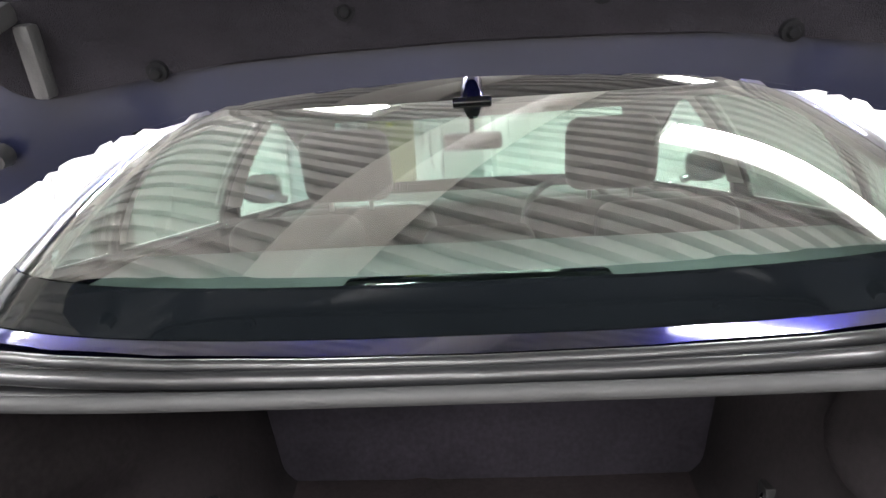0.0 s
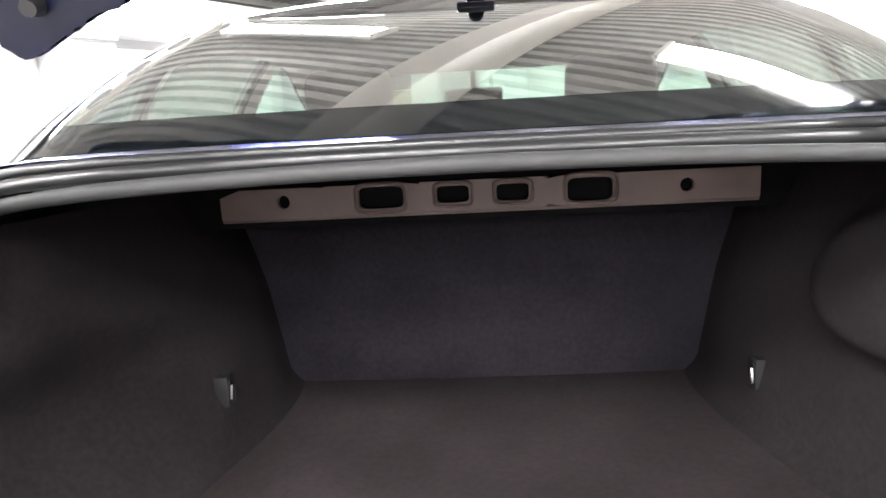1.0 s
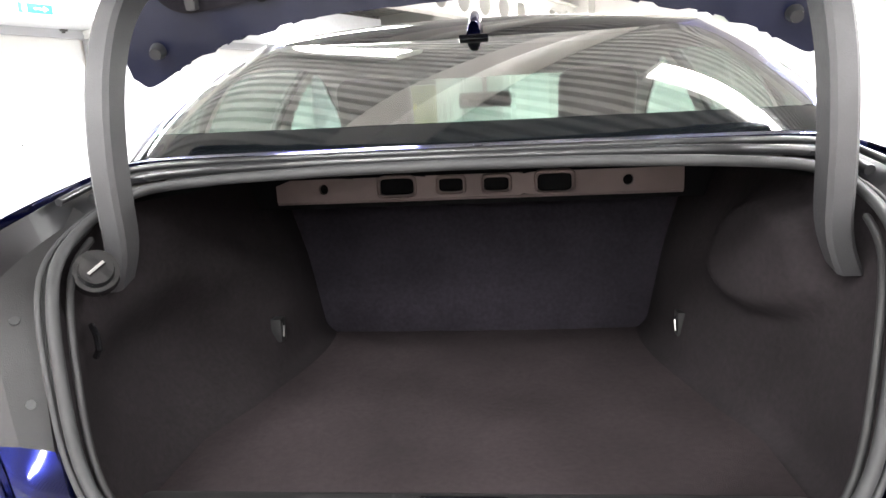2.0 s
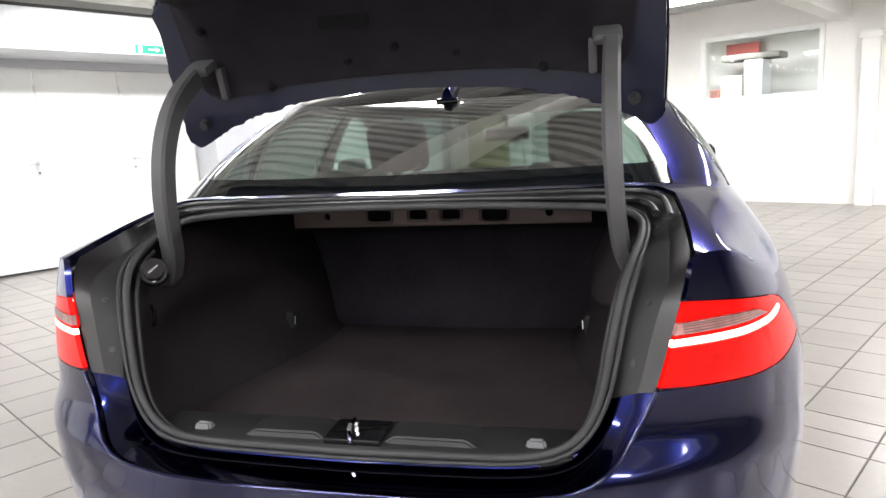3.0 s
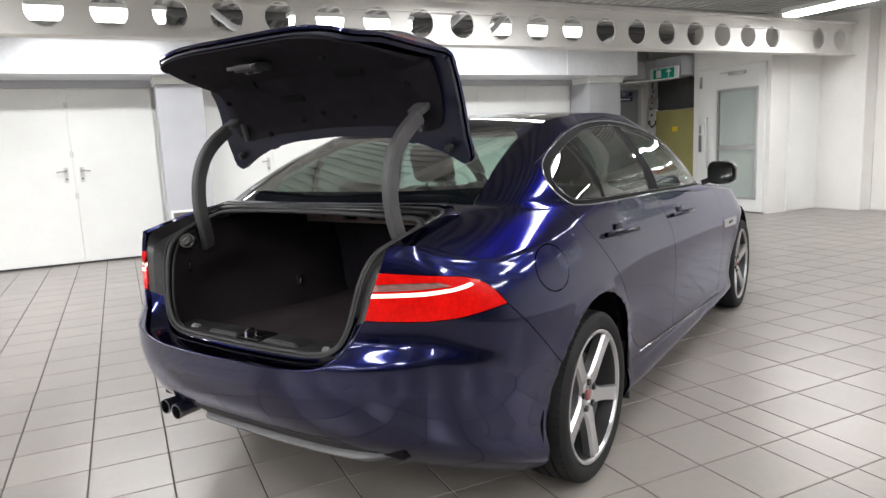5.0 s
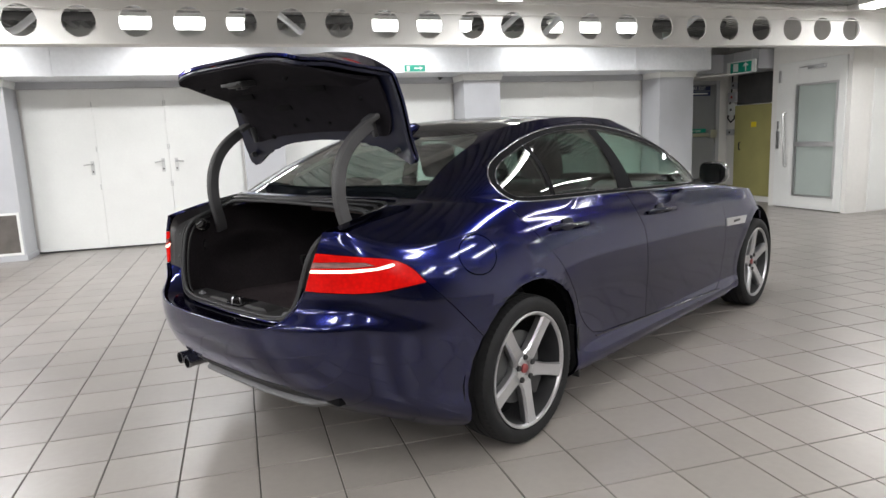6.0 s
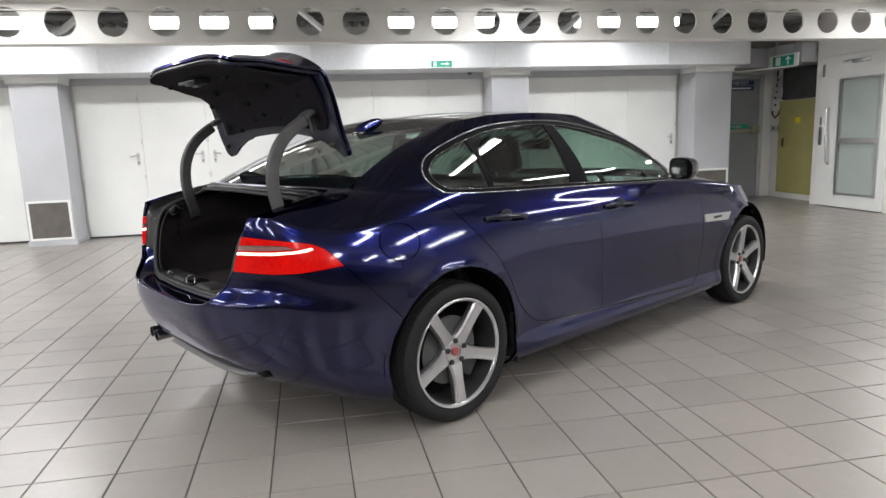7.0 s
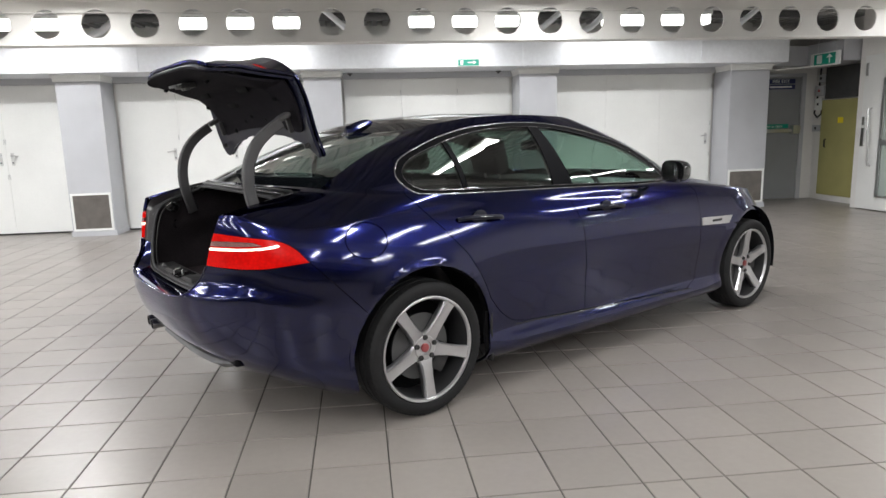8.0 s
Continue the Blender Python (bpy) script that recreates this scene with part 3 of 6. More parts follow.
# the room beyond the windows
setting("far_room_walls", boxes(((12.2, -5.5, 0.9), (12.4, 4.5, ZC)), ((9.22, -5.7, 0.9), (12.4, -5.5, ZC)), ((9.22, 4.5, 0.9), (12.4, 4.7, ZC))), M_WALL, "bright white walls of the room beyond the windows", "wall")
setting("far_room_floor", boxes(((9.22, -5.6, 0.8), (12.4, 4.6, 0.9))), M_GROUT, "floor of the room beyond the windows", "floor")
tagged(link("banner", hall(boxes(((11.9, -3.58, 2.45), (11.95, -2.98, 2.64)), bevel=0.004)), mat("faded_red_cloth", (0.36, 0.075, 0.065), 0.8)), "red banner in the room beyond the window", "banner")
for v0, v1, z0, z1, mm, nm, lab in ((-3.45, -2.45, 2.28, 2.39, M_GRILLE, "shelf_unit", "grey wall shelf beyond the window"), (-3.05, -2.72, 1.62, 2.28, M_COLUMN, "machine", "grey upright machine beyond the window"), (-3.4, -0.4, 1.35, 1.62, M_GRILLE, "work_bench", "long grey work bench beyond the window"),
                                    (-3.72, -3.48, 1.60, 1.80, mat("dull_pink_card", (0.46, 0.20, 0.17), 0.8), "card_box", "dull pink card box on the bench beyond the window"), (-3.46, -3.08, 1.62, 2.02, mat("cream_card", (0.80, 0.70, 0.60), 0.8), "card_box", "cream card box on the bench beyond the window"), (0.6, 2.0, 1.3, 1.9, M_COLUMN, "cupboard", "grey cupboard beyond the window")):
    tagged(link(nm, hall(boxes(((11.3, v0, z0), (11.8, v1, z1)), bevel=0.03)), mm), lab, nm.replace("_", " "))

# ---- the car: x across, y ahead, the rear axle at y = 0 ----
M_PAINT = mat("deep_navy_metallic_paint", (0.0026, 0.0048, 0.050), 0.20, 1.0, var=0.10, scale=900, coat=1.0)
M_PAINT.node_tree.nodes["Principled BSDF"].inputs["Coat Roughness"].default_value = 0.065
M_PAINT.node_tree.nodes["Principled BSDF"].inputs["Coat IOR"].default_value = 1.52
M_PAINT.node_tree.nodes["Principled BSDF"].inputs["Specular Tint"].default_value = (0.16, 0.20, 0.50, 1)
M_ROOFGLASS = mat("dark_roof_glass", (0.006, 0.006, 0.008), 0.05, var=0.05, scale=3, spec=0.6)
M_SEAM = mat("near_black_underside_and_recess", (0.006, 0.006, 0.007), 0.8, var=0.1, spec=0.1)
M_TRIM = mat("charcoal_trim_plastic", (0.016, 0.0155, 0.016), 0.55, spec=0.35, var=0.1, scale=30, bump=0.15, bscale=700)
M_GUTTER = mat("dark_satin_plastic", (0.011, 0.0095, 0.0105), 0.36, spec=0.4, var=0.12, scale=16, bump=0.05, bscale=300)
M_RUBBER = mat("black_rubber_seal", (0.030, 0.030, 0.031), 0.62, spec=0.35, var=0.12, scale=30)
M_CARPET = mat("black_boot_carpet", (0.036, 0.028, 0.030), 0.95, var=0.26, scale=5, bump=0.6, bscale=900, spec=0.15, fine=0.15)
M_SIDEFELT = mat("black_side_felt", (0.022, 0.0185, 0.020), 0.95, var=0.26, scale=5, bump=0.6, bscale=900, spec=0.12, fine=0.15)
M_SEATBACK = mat("black_seat_back_felt", (0.024, 0.021, 0.027), 0.95, var=0.25, scale=5, bump=0.6, bscale=900, spec=0.1, fine=0.15)
M_SHELF = mat("grey_shelf_fabric", (0.21, 0.22, 0.22), 0.9, var=0.1, scale=9, bump=0.4, bscale=500, spec=0.1)
M_LINER = mat("dark_felt_lid_liner", (0.0135, 0.0120, 0.0155), 0.95, var=0.2, scale=18, bump=0.7, bscale=700, spec=0.15)
M_CHROME = mat("polished_chrome", (0.75, 0.76, 0.78), 0.08, 1.0, var=0)
M_GLOSS = mat("gloss_black_trim", (0.008, 0.008, 0.009), 0.08, var=0, coat=0.6)
M_HANDLE = mat("darkened_handle_paint", (0.005, 0.006, 0.016), 0.28, var=0.05, spec=0.3)
M_FRAME = mat("satin_black_window_frame", (0.006, 0.006, 0.007), 0.6, var=0.05, spec=0.05)
M_TYRE = mat("black_tyre_rubber", (0.010, 0.010, 0.0105), 0.68, var=0.2, scale=12, bump=0.1, bscale=150, spec=0.25)
M_ALLOY = mat("silver_alloy_paint", (0.47, 0.47, 0.48), 0.28, 0.85, var=0.05, scale=10)
M_BARREL = mat("dark_rim_barrel", (0.055, 0.055, 0.057), 0.45, 0.6, var=0.1)
M_ALLOYD = mat("dark_alloy_barrel", (0.16, 0.16, 0.165), 0.4, 0.8, var=0.08)
M_GLASS = glass_mat("clear_car_glass", (0.56, 0.72, 0.65), body=0.08)
M_PRIVACY = glass_mat("dark_car_glass", (0.165, 0.21, 0.19), body=0.13)
M_LAMPRED = lens_mat("red_lamp_lens", (0.10, 0.0004, 0.0005), 0.82)
M_LAMPBAR = mat("lit_tail_light_bar", (1.0, 0.78, 0.66), 0.3, var=0, emit=2.2)
M_LAMPCLR = mat("pink_grey_reversing_lens", (0.34, 0.17, 0.16), 0.2, var=0.25, scale=50, coat=0.6)
M_PRIMER = mat("mauve_grey_bare_body_panel", (0.19, 0.142, 0.134), 0.5, var=0.16, scale=8)
M_LEATHER = mat("black_seat_leather", (0.009, 0.009, 0.010), 0.45, var=0.12, scale=12, bump=0.25, bscale=240)
M_HEADLINE = mat("light_grey_headlining", (0.42, 0.41, 0.39), 0.9, var=0.05, scale=8)

def ease(t):
    t = max(0.0, min(1.0, t))
    return t * t * (3 - 2 * t)


Q, SIDE = 44, 70  # columns round a corner and along the flank


def half_ring(w, yr, ycr, nr, yf, ycf, nf, height):
    """Half a plan outline from the rear middle round the flank to the front middle."""
    out = []
    for i in range(Q):
        a = math.pi / 2 * (i / Q) ** 0.85
        out.append((w * math.sin(a) ** (2 / nr), ycr - (ycr - yr) * math.cos(a) ** (2 / nr)))
    for i in range(SIDE):
        out.append((w, ycr + (ycf - ycr) * i / SIDE))
    for i in range(Q + 1):
        a = math.pi / 2 * (1 - (1 - i / Q) ** 0.85)
        out.append((w * max(math.cos(a), 0) ** (2 / nf), ycf + (yf - ycf) * math.sin(a) ** (2 / nf)))
    out[0], out[-1] = (0.0, yr), (0.0, yf)
    return [Vector((x, y, height(y, x))) for x, y in out]


SHOULDER = ((-1.0, 0.998), (-0.78, 0.998), (-0.735, 0.978), (-0.696, 0.958), (-0.62, 0.934), (-0.55, 0.924), (-0.37, 0.935), (-0.18, 0.951), (0.0, 0.962), (0.3, 0.963), (0.6, 0.953), (0.93, 0.938), (1.67, 0.920), (2.2, 0.897), (2.8, 0.861), (3.3, 0.785), (3.6, 0.72))
FLANK_W = ((0.17, 0.790), (0.205, 0.872), (0.27, 0.888), (0.345, 0.876), (0.50, 0.884), (0.62, 0.893), (0.72, 0.892), (0.80, 0.882), (0.87, 0.866), (0.92, 0.850), (0.955, 0.834))
FLANK_R = ((0.17, -0.74), (0.24, -0.84), (0.33, -0.925), (0.42, -0.965), (0.51, -0.984), (0.575, -0.984), (0.612, -0.966), (0.655, -0.943), (0.72, -0.935), (0.80, -0.935), (0.955, -0.935))
FLANK_N = ((0.17, 3.4), (0.40, 3.25), (0.55, 3.15), (0.75, 3.2), (0.955, 3.2))
FLANK_F = ((0.17, 3.42), (0.30, 3.57), (0.45, 3.62), (0.60, 3.60), (0.75, 3.52), (0.955, 3.38))
BELT_Z = ((-0.60, 1.094), (-0.45, 1.086), (-0.3, 1.066), (-0.1, 1.042), (0.4, 1.020), (0.84, 1.006), (1.75, 0.966), (2.05, 0.965), (2.35, 0.985))
ROOF_Z = ((0.06, 1.296), (0.20, 1.328), (0.38, 1.360), (0.6, 1.382), (0.9, 1.388), (1.2, 1.376), (1.52, 1.318))


def mild(knots, t, w):
    """The curve through the knots with its corners eased over a width."""
    return sum(k * spl(knots, t + w * d) for d, k in ((-1, 0.1), (-0.5, 0.22), (0, 0.36), (0.5, 0.22), (1, 0.1)))


def shell_rows():
    """Rows of the half shell from the sill up over shoulder, glass and roof, each with the zone it starts."""
    rows = []
    for i in range(57):
        t = i / 56
        z = 0.17 + 0.785 * t

        def height(y, x, t=t):
            low = 0.150 + 0.130 * ease((-0.25 - y) / 0.5) + 0.07 * max(0, min(1, (y - 3.1) / 0.3))
            return low + (spl(SHOULDER, y) - low) * t

        ring = half_ring(mild(FLANK_W, z, 0.026), mild(FLANK_R, z, 0.012), 0.05, mild(FLANK_N, z, 0.05), mild(FLANK_F, z, 0.04), 2.55, 2.5, height)
        for p in ring:  # swelling over the wheels, a crease above the lamp, turned arch lips; the sill stands out between the wheels
            wide = ease((p.x - 0.62) / 0.2)
            for cy, much in ((0.0, 0.022), (2.82, 0.020)):
                p.x += much * wide * math.exp(-((p.y - cy) / 0.42) ** 2) * math.exp(-((p.z - 0.60) / 0.17) ** 2)
                d = abs(math.hypot(p.y - cy, p.z - 0.335) - 0.385)
                p.x += 0.007 * wide * max(0.0, 1 - d / 0.04) ** 2
            if p.x > 0.8:
                p.x += 0.016 * max(0.0, 1 - abs(z - 0.255) / 0.075) * ease((p.y - 0.3) / 0.3) * ease((2.55 - p.y) / 0.3)
        rows.append(("flank", ring))
    outer = rows[-1][1]
    belt = half_ring(0.812, -0.548, 0.35, 2.7, 2.42, 1.45, 3.0, lambda y, x: spl(BELT_Z, y))
    for i in range(1, 15):
        t = i / 14
        row = []
        for p, q in zip(outer, belt):
            wide = (q - p).length
            c = p.lerp(q, t)
            c.z = p.z + (q.z - p.z) * (t if wide < 0.12 else (1 - (1 - t) ** 1.7) * 0.45 + t * 0.55)
            row.append(c)
        rows.append(("deck", row))
    top = half_ring(0.575, 0.135, 0.62, 5.0, 1.52, 1.05, 4.2, lambda y, x: spl(ROOF_Z, y))
    for i in range(1, 25):
        t = i / 24
        row = []
        for p, q in zip(belt, top):
            c = p.lerp(q, t)
            b = t * (1 - t)
            c.x *= 1 + 0.20 * b * min(1, p.x / 0.5)
            c.z += (0.055 + 0.065 * ease((p.y - 1.2) / 0.6)) * b
            row.append(c)
        rows.append(("house", row))
    for i in range(1, 11):
        t = i / 10
        row = []
        for p in top:
            y = min(max(p.y, 0.45), 1.15)
            c = p.lerp(Vector((0, y, 0)), t)
            zc = spl(ROOF_Z, y) + 0.026
            c.z = p.z + (zc - p.z) * (1 - (1 - t) ** 2)
            if t == 1:
                c.x = 0
            row.append(c)
        rows.append(("roof", row))
    return rows


def half_shell():
    bm = bmesh.new()
    zone = bm.faces.layers.int.new("zone")
    codes = {"flank": 0, "deck": 1, "house": 2, "roof": 3}
    rows = shell_rows()
    made = [[bm.verts.new(p) for p in row] for _, row in rows]
    for j in range(len(rows) - 1):
        for i in range(len(made[0]) - 1):
            q = (made[j][i], made[j + 1][i], made[j + 1][i + 1], made[j][i + 1])
            f = bm.faces.new(q)
            f[zone] = codes[rows[j + 1][0]]
            f.smooth = True
    bmesh.ops.remove_doubles(bm, verts=bm.verts[:], dist=1e-5)
    return bm, zone


def cut(bm, poly, axes, keep, closed=True):
    """Cuts the faces that keep() names along an outline drawn in two of the axes."""
    a, b = axes
    n = len(poly)
    for i in range(n if closed else n - 1):
        p, q = poly[i], poly[(i + 1) % n]
        lo = (min(p[0], q[0]) - 0.002, min(p[1], q[1]) - 0.002)
        hi = (max(p[0], q[0]) + 0.002, max(p[1], q[1]) + 0.002)
        faces = []
        for f in bm.faces:
            if not keep(f):
                continue
            us, vs = [v.co[a] for v in f.verts], [v.co[b] for v in f.verts]
            if max(us) > lo[0] and min(us) < hi[0] and max(vs) > lo[1] and min(vs) < hi[1]:
                faces.append(f)
        if not faces:
            continue
        co, no = Vector((0, 0, 0)), Vector((0, 0, 0))
        co[a], co[b] = p
        no[a], no[b] = q[1] - p[1], p[0] - q[0]
        geom = list({v for f in faces for v in f.verts}) + list({e for f in faces for e in f.edges}) + faces
        bmesh.ops.bisect_plane(bm, geom=geom, dist=1e-4, plane_co=co, plane_no=no.normalized())


def inside(poly, u, v):
    hit = False
    n = len(poly)
    for i in range(n):
        (x1, y1), (x2, y2) = poly[i], poly[(i + 1) % n]
        if (y1 > v) != (y2 > v) and u < (x2 - x1) * (v - y1) / (y2 - y1) + x1:
            hit = not hit
    return hit


def arc(cy, cz, r, a0, a1, n):
    return [(cy + r * math.cos(radians(a0 + (a1 - a0) * i / n)), cz + r * math.sin(radians(a0 + (a1 - a0) * i / n))) for i in range(n + 1)]


WHEEL_Y, WHEEL_Z = (0.0, 2.835), 0.320
ARCHES = [arc(0.0, 0.335, 0.379, 0, 345, 30), arc(2.835, 0.335, 0.374, 0, 345, 30)]
GLASS_ALL = [(-0.006, 1.142), (-0.016, 1.112), (0.000, 1.082), (0.035, 1.056), (0.075, 1.044), (0.42, 1.030), (0.88, 1.014), (1.72, 0.978), (1.96, 0.974), (1.865, 1.052), (1.63, 1.176), (1.40, 1.243), (1.10, 1.310), (0.85, 1.328), (0.55, 1.315), (0.33, 1.278), (0.15, 1.225), (0.035, 1.180)]
CHROME_ALL = [(-0.036, 1.150), (-0.052, 1.115), (-0.038, 1.078), (0.002, 1.045), (0.045, 1.026), (0.42, 1.010), (0.88, 0.997), (1.72, 0.964), (2.06, 0.958), (1.885, 1.082), (1.65, 1.202), (1.41, 1.268), (1.11, 1.334), (0.85, 1.350), (0.54, 1.336), (0.31, 1.298), (0.13, 1.242), (0.005, 1.190)]
DOOR_R = [(0.90, 1.37), (0.935, 1.01), (1.00, 0.93), (1.065, 0.80), (1.082, 0.55), (1.09, 0.308), (0.62, 0.335), (0.53, 0.355), (0.455, 0.41), (0.385, 0.49), (0.315, 0.62), (0.24, 0.737), (0.13, 0.855), (0.02, 0.965), (-0.035, 1.03), (-0.02, 1.19), (0.13, 1.245), (0.31, 1.303), (0.54, 1.343)]
DOOR_F = [(0.90, 1.37), (0.935, 1.01), (1.00, 0.93), (1.065, 0.80), (1.082, 0.55), (1.09, 0.308), (2.06, 0.270), (2.16, 0.31), (2.188, 0.50), (2.195, 0.89), (2.10, 0.955), (1.90, 1.082), (1.66, 1.206), (1.42, 1.274), (1.11, 1.338)]


def rounded(poly):
    """The outline with every corner cut once."""
    out = []
    for (a, b), (c, d) in zip(poly, poly[1:] + poly[:1]):
        out += [(a * 0.75 + c * 0.25, b * 0.75 + d * 0.25), (a * 0.25 + c * 0.75, b * 0.25 + d * 0.75)]
    return out


GLASS_ALL, CHROME_ALL = rounded(GLASS_ALL), rounded(CHROME_ALL)
TAIL_LAMP = [(-0.905, 0.797), (-0.849, 0.787), (-0.77, 0.780), (-0.70, 0.780), (-0.63, 0.787), (-0.540, 0.796), (-0.573, 0.842), (-0.598, 0.866), (-0.628, 0.884), (-0.662, 0.895), (-0.755, 0.911), (-0.834, 0.925), (-0.905, 0.933)]
BUMPER_R = [(-1.2, 0.10), (-0.15, 0.10), (-0.15, 0.47), (-0.30, 0.535), (-0.438, 0.685), (-0.540, 0.796), (-0.63, 0.787), (-0.70, 0.780), (-0.77, 0.780), (-0.849, 0.787), (-1.2, 0.797)]
BOOT_BACK = [(-0.02, 0.636), (0.20, 0.637), (0.30, 0.639), (0.36, 0.643), (0.405, 0.649), (0.440, 0.660), (0.467, 0.678), (0.486, 0.702), (0.508, 0.735), (0.540, 0.793), (0.584, 0.945), (0.600, 1.02), (-0.02, 1.02)]
BOOT_TOP = [(-0.02, -1.1), (0.598, -1.1), (0.598, -0.80), (0.604, -0.62), (0.602, -0.47), (0.575, -0.44), (0.50, -0.483), (0.40, -0.527), (0.28, -0.560), (0.14, -0.578), (-0.02, -0.583)]
REAR_GLASS = [(-0.02, 0.0), (0.61, 0.0), (0.60, 0.25), (0.545, 0.90), (0.52, 1.0), (0.45, 1.12), (-0.02, 1.12)]
WIND_GLASS = [(-0.02, 0.03), (0.74, 0.03), (0.66, 0.5), (0.545, 0.92), (-0.02, 0.95)]
LAMP_BAR = [(-0.905, 0.856), (-0.905, 0.867), (-0.77, 0.865), (-0.70, 0.867), (-0.645, 0.876), (-0.637, 0.868), (-0.66, 0.861), (-0.70, 0.856), (-0.77, 0.853)]
LAMP_CLEAR = [(-0.905, 0.873), (-0.905, 0.892), (-0.80, 0.893), (-0.73, 0.887), (-0.70, 0.873), (-0.77, 0.872)]
LID_BACK = [(-0.02, 0.695), (0.30, 0.697), (0.415, 0.702), (0.458, 0.718), (0.494, 0.776), (0.545, 0.885), (0.572, 0.955), (0.59, 1.02), (-0.02, 1.02)]
LID_LAMP = [(0.475, 0.886), (0.538, 0.900), (0.543, 0.912), (0.475, 0.898)]
LINER_TOP = [(-0.02, -1.1), (0.535, -1.1), (0.535, -0.70), (0.520, -0.60), (0.475, -0.575), (0.40, -0.592), (0.28, -0.614), (0.14, -0.632), (-0.02, -0.636)]
LINER_BACK = [(-0.02, 0.6965), (0.30, 0.6985), (0.410, 0.704), (0.448, 0.722), (0.478, 0.785), (0.518, 0.888), (0.530, 0.955), (0.535, 1.02), (-0.02, 1.02)]
CAP = [(-0.285 + y * 1.04, 0.860 + z * 0.82) for y, z in arc(0.0, 0.0, 0.093, 0, 345, 24)]


def build_shell():
    bm, zone = half_shell()
    flank = lambda f: f[zone] == 0 and f.calc_center_median().x > 0.6  # noqa: E731
    for poly in ARCHES:
        cut(bm, poly, (1, 2), flank)
    bmesh.ops.delete(bm, geom=[f for f in bm.faces if flank(f) and any(inside(p, *f.calc_center_median().yz) for p in ARCHES)], context="FACES")
    side = lambda f: f[zone] < 3 and f.calc_center_median().x > 0.42 and f.calc_center_median().y > -0.5  # noqa: E731
    for poly in (GLASS_ALL, CHROME_ALL, DOOR_R, DOOR_F, CAP):
        cut(bm, poly, (1, 2), side)
    for ya, yb in ((0.909, 0.879), (1.067, 0.943), (0.296, 0.250), (0.326, 0.280)):
        cut(bm, [(ya, 0.97), (yb, 1.36)], (1, 2), lambda f: f[zone] == 2 and f.calc_center_median().x > 0.5, closed=False)
    cut(bm, BOOT_BACK, (0, 2), lambda f: f[zone] == 0 and f.calc_center_median().y < -0.6)
    tail = lambda f: f[zone] == 0 and f.calc_center_median().y < -0.2  # noqa: E731
    cut(bm, TAIL_LAMP, (1, 2), tail)
    for poly in (LAMP_BAR, LAMP_CLEAR):
        cut(bm, poly, (1, 2), tail)
    cut(bm, BUMPER_R, (1, 2), tail, closed=False)
    cut(bm, LINER_BACK, (0, 2), lambda f: f[zone] == 0 and f.calc_center_median().y < -0.7)
    cut(bm, LINER_TOP, (0, 1), lambda f: f[zone] == 1 and f.calc_center_median().y < -0.2)
    cut(bm, LID_BACK, (0, 2), lambda f: f[zone] == 0 and f.calc_center_median().y < -0.7)
    cut(bm, LID_LAMP, (0, 2), lambda f: f[zone] == 0 and f.calc_center_median().y < -0.7)
    cut(bm, BOOT_TOP, (0, 1), lambda f: f[zone] == 1 and f.calc_center_median().y < -0.2)
    return bm, zone


def region(f, zone):
    """Which panel a face of the shell belongs to."""
    c = f.calc_center_median()
    z, x, y = f[zone], abs(c.x), c.y
    s = "_r" if c.x > 0 else "_l"
    if z == 0 and y < -0.7 and inside(BOOT_BACK, x, c.z) or z == 1 and y < -0.2 and inside(BOOT_TOP, x, y):
        return "lid_lamp" + s if z == 0 and inside(LID_LAMP, x, c.z) else "lid"
    if z == 0 and y < -0.5 and x > 0.45 and inside(LAMP_BAR, y, c.z):
        return "bar" + s
    if z == 0 and y < -0.5 and x > 0.45 and inside(LAMP_CLEAR, y, c.z):
        return "clear" + s
    if z == 0 and y < -0.5 and inside(TAIL_LAMP, y, c.z) and x > 0.45:
        return "lamp" + s
    if z == 0 and inside(BUMPER_R, y, c.z):
        return "bumper"
    if x > 0.42 and y > -0.5 and z < 3:
        if z == 2 and inside(GLASS_ALL, y, c.z):
            up = (c.z - 0.97) / 0.39
            if 0.909 - 0.030 * up < y < 1.067 - 0.124 * up or 0.296 < y + 0.046 * up < 0.326:
                return "frame" + s
            return ("glass_f" if y > 0.9 else "glass_r" if y + 0.046 * up > 0.31 else "glass_q") + s
        if (z == 2 or z == 1) and inside(CHROME_ALL, y, c.z):
            return "frame" + s
        if z < 3 and inside(DOOR_R, y, c.z):
            return "door_r" + s
        if z < 3 and inside(DOOR_F, y, c.z):
            return "door_f" + s
        if z == 0 and inside(CAP, y, c.z):
            return "cap" + s if c.x > 0 else "body"
    if z == 2:
        h = (c.z - 1.07) / 0.235
        if y < 0.5 and inside(REAR_GLASS, x, h) and x < 0.62:
            return "rear_frit" if c.z < 1.1215 else "rear_glass"
        if y > 1.2 and c.x * c.x < 0.55:
            hf = (c.z - 0.98) / 0.37
            if inside(WIND_GLASS, x, hf):
                return "windscreen"
    if z == 3:
        return "roof"
    if z == 1 and y > 2.18 and x < 0.80:
        return "bonnet"
    return "body"


shell, ZONE = build_shell()
